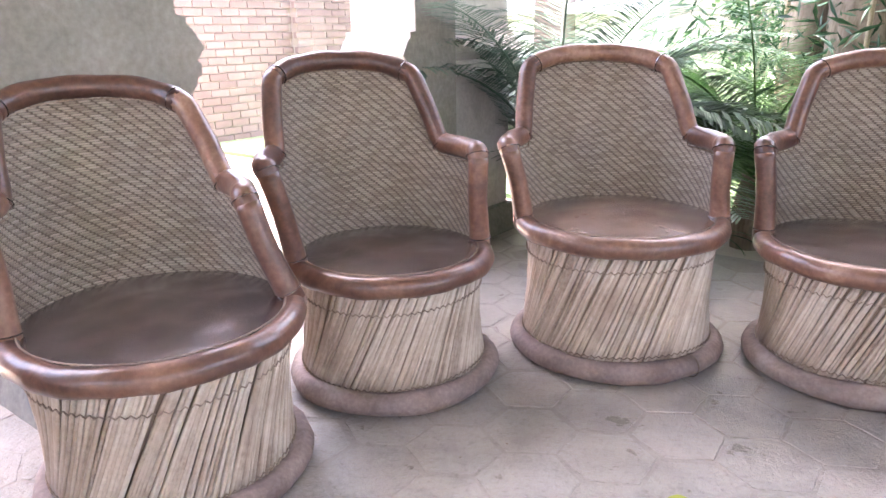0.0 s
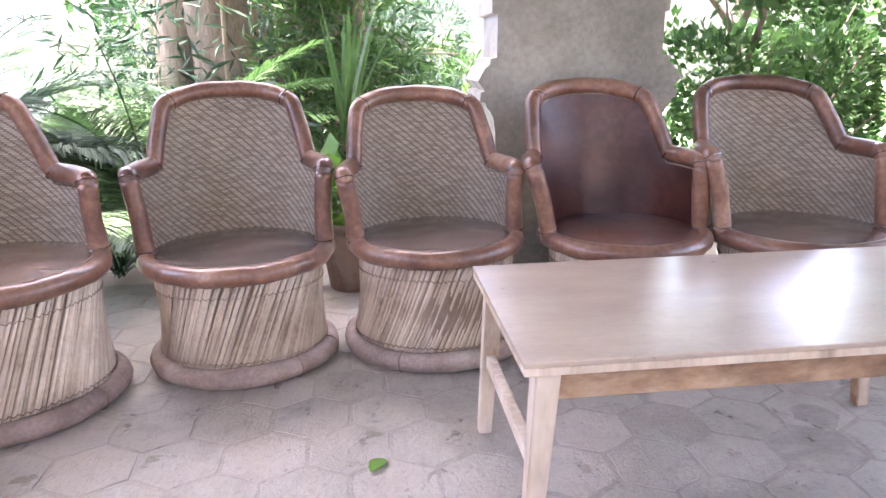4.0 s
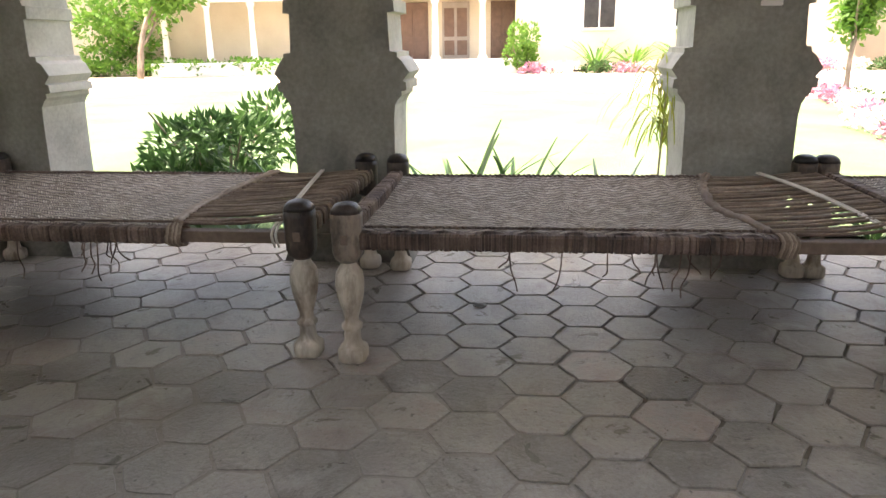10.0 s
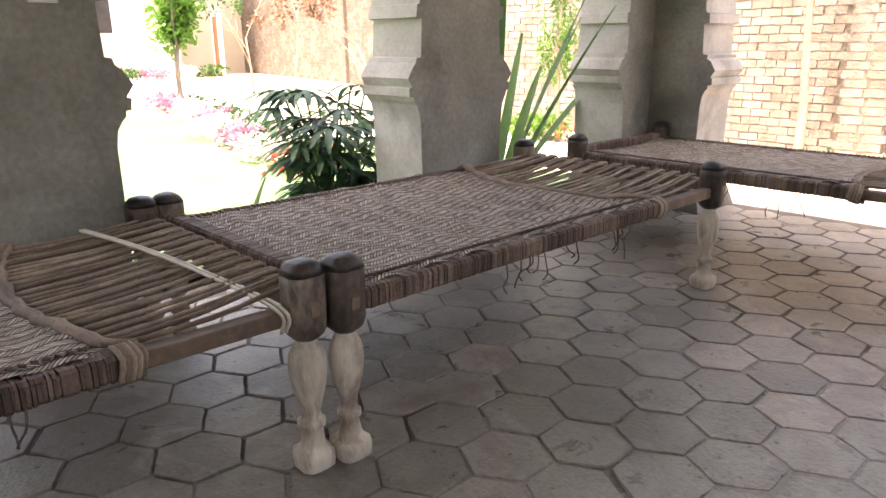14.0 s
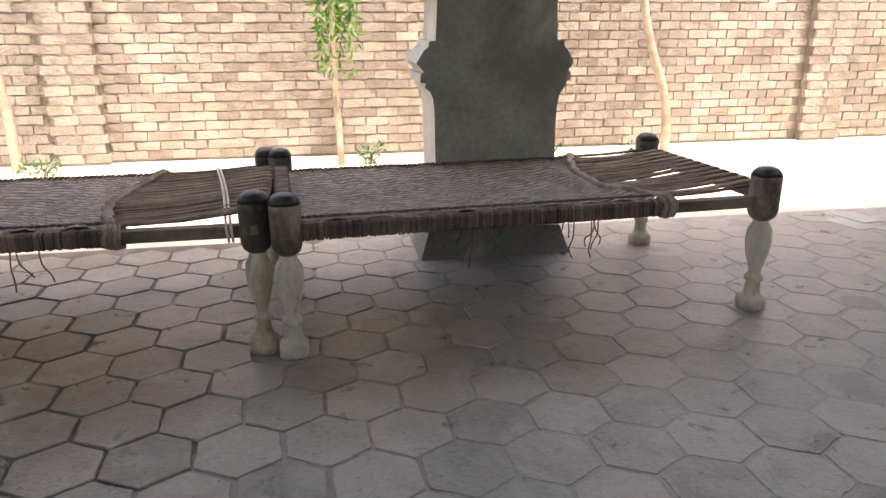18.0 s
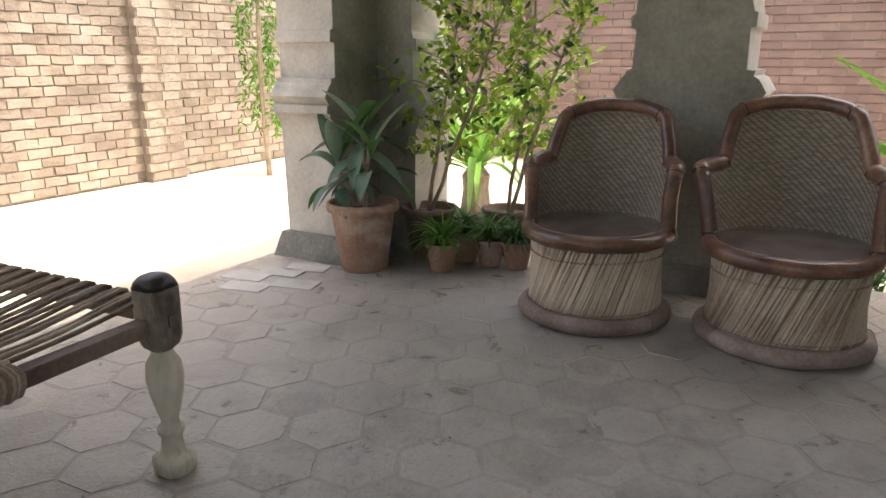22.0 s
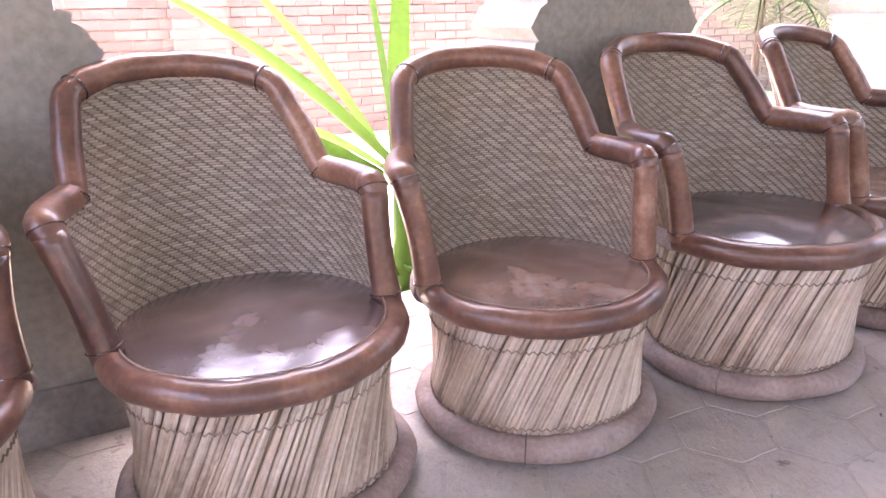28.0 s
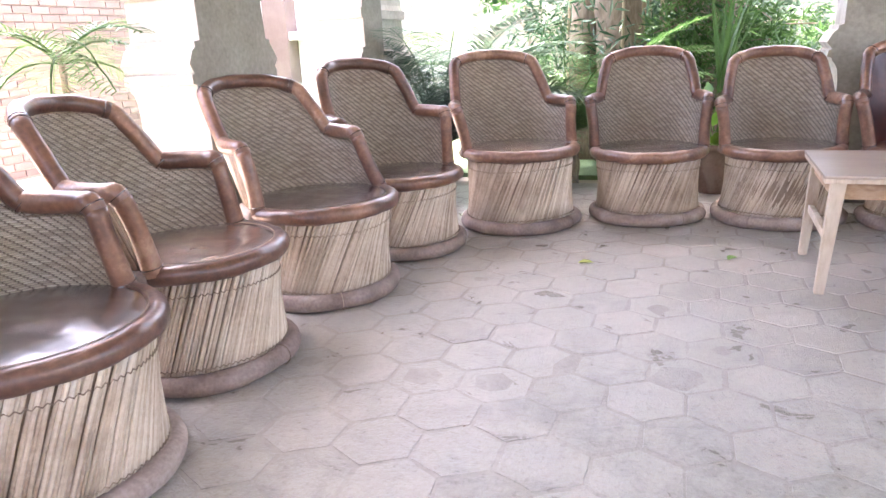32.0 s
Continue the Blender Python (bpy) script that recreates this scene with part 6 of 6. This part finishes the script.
def weeping(at, h, seed, label, low, wide_r):
    """A young tree with drooping yellow-green sprays."""
    rng = random.Random(seed)
    t = thing("weeping_tree", pose(*at), label, "tree", "weeping young trees")
    bm = bmesh.new()
    tube(bm, smoothed([(0, 0, -0.05), (0.03, 0, h * 0.4), (-0.02, 0.02, h * 0.75), (0.02, 0, h)], 4), [0.032 - 0.0015 * i for i in range(13)], 8)
    part("trunk", bm, M_twig, t, "", True)
    g = Geo()
    for k in range(70):
        z = rng.uniform(low + 0.35, h)
        a = rng.uniform(0, 6.3)
        r = rng.uniform(0.05, wide_r)
        p = Vector((r * math.cos(a), r * math.sin(a), z))
        for q in range(12):
            p = p + Vector((rng.uniform(-0.015, 0.015), rng.uniform(-0.015, 0.015), -0.045))
            if p.z < low:
                break
            for w in range(2):
                g.leaf(p, rnd_dir(rng, -1.0), rnd_dir(rng), rng.uniform(0.06, 0.11), 0.28)
    g.ob("crown", M_leaf_bright, t)


weeping((1.71, -7.4, -0.17), 3.0, 191, "young tree with drooping yellow-green leaves", 0.85, 0.2)
weeping((-4.35, -7.15, -0.17), 3.2, 192, "young tree with drooping yellow-green leaves", 0.45, 0.28)
weeping((7.3, -7.0, -0.17), 3.0, 193, "young tree with drooping yellow-green leaves", 0.7, 0.3)
for k, (x, y) in enumerate(((4.3, -7.35), (1.45, -7.4), (-1.0, -6.9), (-0.2, -7.2))):
    bush("weeds", (x, y, -0.17), (0.16, 0.14, 0.1), "small green weeds at the wall foot", M_leaf_mid, 0.06, 130, 200 + k, 0.3, 4, group="weeds at the wall foot", category="plant")

# ---- the house across the lawn ----
house = thing("house", Matrix.Identity(4), "cream house with a white columned veranda across the lawn", "house")
HX = 30.5
part("wall", box_bm(HX + 1.6, HX + 2.0, -16, 40, -0.2, 5.5), M_wall, house)
part("front_wall", box_bm(HX - 0.1, HX + 0.3, -12, 0.9, 0.0, 5.5), M_wall, house, "cream painted front wall")
part("plinth", box_bm(HX - 0.7, HX + 2.0, 0.0, 16, -0.2, 0.35, 0.02), M_whitepaint, house, "white veranda plinth")
part("veranda_beam", box_bm(HX - 0.3, HX + 0.1, 0.9, 16, 2.75, 5.5), M_whitepaint, house, "white wall over the arches")
for k in range(8):
    y = 2.2 + 1.9 * k
    bm = bmesh.new()
    lathe(bm, [(0.2, 0.35), (0.2, 0.47), (0.14, 0.52), (0.12, 1.6), (0.11, 2.5), (0.17, 2.6), (0.17, 2.75)], 14, (HX - 0.1, y, 0))
    part("column", bm, M_whitepaint, house, "round white column", True)
for y0, w, m in ((2.85, 1.15, M_greydoor), (4.6, 1.2, M_darkdoor), (0.95, 1.0, M_darkdoor), (6.6, 1.2, M_greydoor)):
    d = part("door", box_bm(HX + 1.5, HX + 1.61, y0, y0 + w, 0.35, 2.65, 0.01), m, house, "panelled wooden door")
    for a in (0.08, 0.55):
        for z0, z1 in ((0.5, 1.1), (1.25, 2.4)):
            part("panel", box_bm(HX + 1.47, HX + 1.505, y0 + w * a, y0 + w * (a + 0.37), z0, z1, 0.01), M_darkdoor, d)
for y0 in (-3.0, -6.5, -9.5):
    win = part("window", box_bm(HX - 0.16, HX - 0.1, y0, y0 + 1.3, 1.4, 3.2, 0.01), M_whitepaint, house, "white window frame")
    for a in (0.06, 0.68):
        part("pane", box_bm(HX - 0.19, HX - 0.155, y0 + a, y0 + a + 0.56, 1.5, 3.1), M_glass, win, "dark window pane")
part("roof_edge", box_bm(HX - 0.8, HX + 2.2, -16, 40, 5.5, 5.75), M_whitepaint, house)
bush("clipped_bush", (29.3, 0.6, -0.15), (0.75, 0.75, 0.95), "clipped round bush before the veranda", M_leaf_bright, 0.15, 2500, 211, 0.5, 10)
for k in range(12):
    y = 0.2 - 1.15 * k
    bush("house_border", (28.8, y, -0.15), (0.6, 0.7, 0.22), "pink and white flower border before the house", (M_pink, M_white, M_leaf_mid)[k % 3], 0.12, 500, 220 + k, 0.6, 6, group="flower border before the house", category="flowers")
for k, y in enumerate((-2.2, -3.6, -5.4, -7.5)):
    rosette("border_palm", (29.4, y, -0.15), 26, 1.7, 0.12, "palm-like border plant before the house", M_leaf_bright, 240 + k, (0.4, 1.4), (0.5, 2.2), parts=False, group="border palms before the house")
bush("climbing_shrub", (31.0, 17.5, -0.15), (2.6, 2.2, 1.9), "climbing shrub with orange flowers on the far wall", M_leaf_bright, 0.25, 3000, 251, 0.5, 10)
for k in range(9):
    bush("far_hedge", (30.0, 9.5 + 2.2 * k, -0.15), (0.7, 1.2, 0.35), "low hedge along the far side of the lawn", M_leaf_bright, 0.2, 600, 260 + k, 0.5, 6, group="low hedge across the lawn")
gate = thing("orange_gate", pose(30.0, -13.4, 0, 0, 0, -12), "orange painted wooden door in a white frame by the wall", "door")
part("door_leaf", box_bm(-0.45, 0.45, -0.03, 0.03, -0.1, 2.15, 0.01), M_orangedoor, gate)
part("frame_post", box_bm(-0.62, -0.47, -0.08, 0.08, -0.15, 2.4, 0.01), M_whitepaint, gate)
part("frame_post", box_bm(0.47, 0.62, -0.08, 0.08, -0.15, 2.4, 0.01), M_whitepaint, gate)
for z in (0.5, 1.05, 1.6):
    part("rail", box_bm(-0.44, 0.44, 0.03, 0.045, z - 0.05, z + 0.05, 0.005), M_orangedoor, gate)
# far garden wall and house to the north
structure("wall_north", box_bm(-26, 30, 24, 24.3, -0.2, 2.6), M_pinkmortar, "far brick-coloured garden wall", "wall")
annex = thing("annex", Matrix.Identity(4), "white and pink brick garden building beyond the palms", "house")
part("wall", box_bm(-6.6, -3.2, 8.5, 8.9, -0.2, 3.4), M_whitepaint, annex, "white plastered wall")
for x in (-6.3, -4.6):
    part("brick_pier", box_bm(x, x + 0.4, 8.2, 8.52, -0.2, 3.4, 0.01), M_pinkbrick, annex, "pink brick pier")
part("ledge", box_bm(-6.7, -3.1, 8.25, 8.5, 1.2, 1.32, 0.01), M_whitepaint, annex)
wn_ = part("window", box_bm(-4.05, -3.45, 8.44, 8.5, 1.5, 2.6, 0.01), M_whitepaint, annex, "white barred window")
for q in range(3):
    part("bar", box_bm(-3.98 + 0.2 * q, -3.93 + 0.2 * q, 8.40, 8.44, 1.55, 2.55), M_greydoor, wn_)
for k in range(9):
    tree("far_tree", (-9 + 4.6 * k, 16.5 + 2.5 * math.sin(k * 2.3), -0.17), 6.5, 0.14, "leafy garden tree in the distance", M_leaf_mid if k % 2 else M_leaf_bright, 0.34, 2200, 280 + k, 0.5, 3, 0.7, 0.9, trunk=0.4, group="distant garden trees")

# ---- loose things on the floor ----
for k, (x, y, mat, lab) in enumerate(((-0.455, 1.757, M_leaf_yellow, "fallen yellow leaf on the tiles"), (0.214, 1.933, M_leaf_bright, "fallen pale green leaf on the tiles"), (1.738, 1.222, M_leaf_mid, "small green sprig on the tiles"))):
    g = Geo()
    g.blade((0, 0, 0.006), (1, 0.3, 0.12), 0.075, 0.045, 0.35, 5, 0.3, 0.05, 0.45)
    if k == 2:
        g.blade((0, 0, 0.006), (-0.3, 1, 0.5), 0.05, 0.014, 0.3, 4)
        g.blade((0, 0, 0.006), (-1, -0.3, 0.4), 0.05, 0.014, 0.3, 4)
    o = g.ob("fallen_leaf", mat)
    o.matrix_world = pose(x, y, 0.0, 0, 0, 40 * k)
    tagged(o, lab, "leaf")
bm = bmesh.new()
lathe(bm, [(0.028, 0.0), (0.03, 0.003), (0.02, 0.007), (0.006, 0.008)], 14)
o = mesh_ob("bottle_cap", bm, M_soot, True)
o.matrix_world = pose(3.593, 0.755, 0.0)
tagged(o, "small dark round cap lying on the tiles", "litter")

# crumbs of dry leaf and grit on the tiles
rng = random.Random(77)
g = Geo()
for k in range(70):
    x, y = rng.choice(((rng.uniform(-1.1, 0.2), rng.uniform(-2.8, 2.0)), (rng.uniform(2.9, 4.1), rng.uniform(-2.6, 2.8)), (rng.uniform(-0.5, 3.0), rng.uniform(-3.0, 2.2))))
    g.leaf((x, y, 0.004), (rng.uniform(-1, 1), rng.uniform(-1, 1), 0.1), (0, 0, 1), rng.uniform(0.006, 0.02), 0.5)
o = g.ob("leaf_crumbs", M_leaf_brown)
tagged(o, "crumbs of dry brown leaf scattered on the tiles", "litter", kind="stuff")
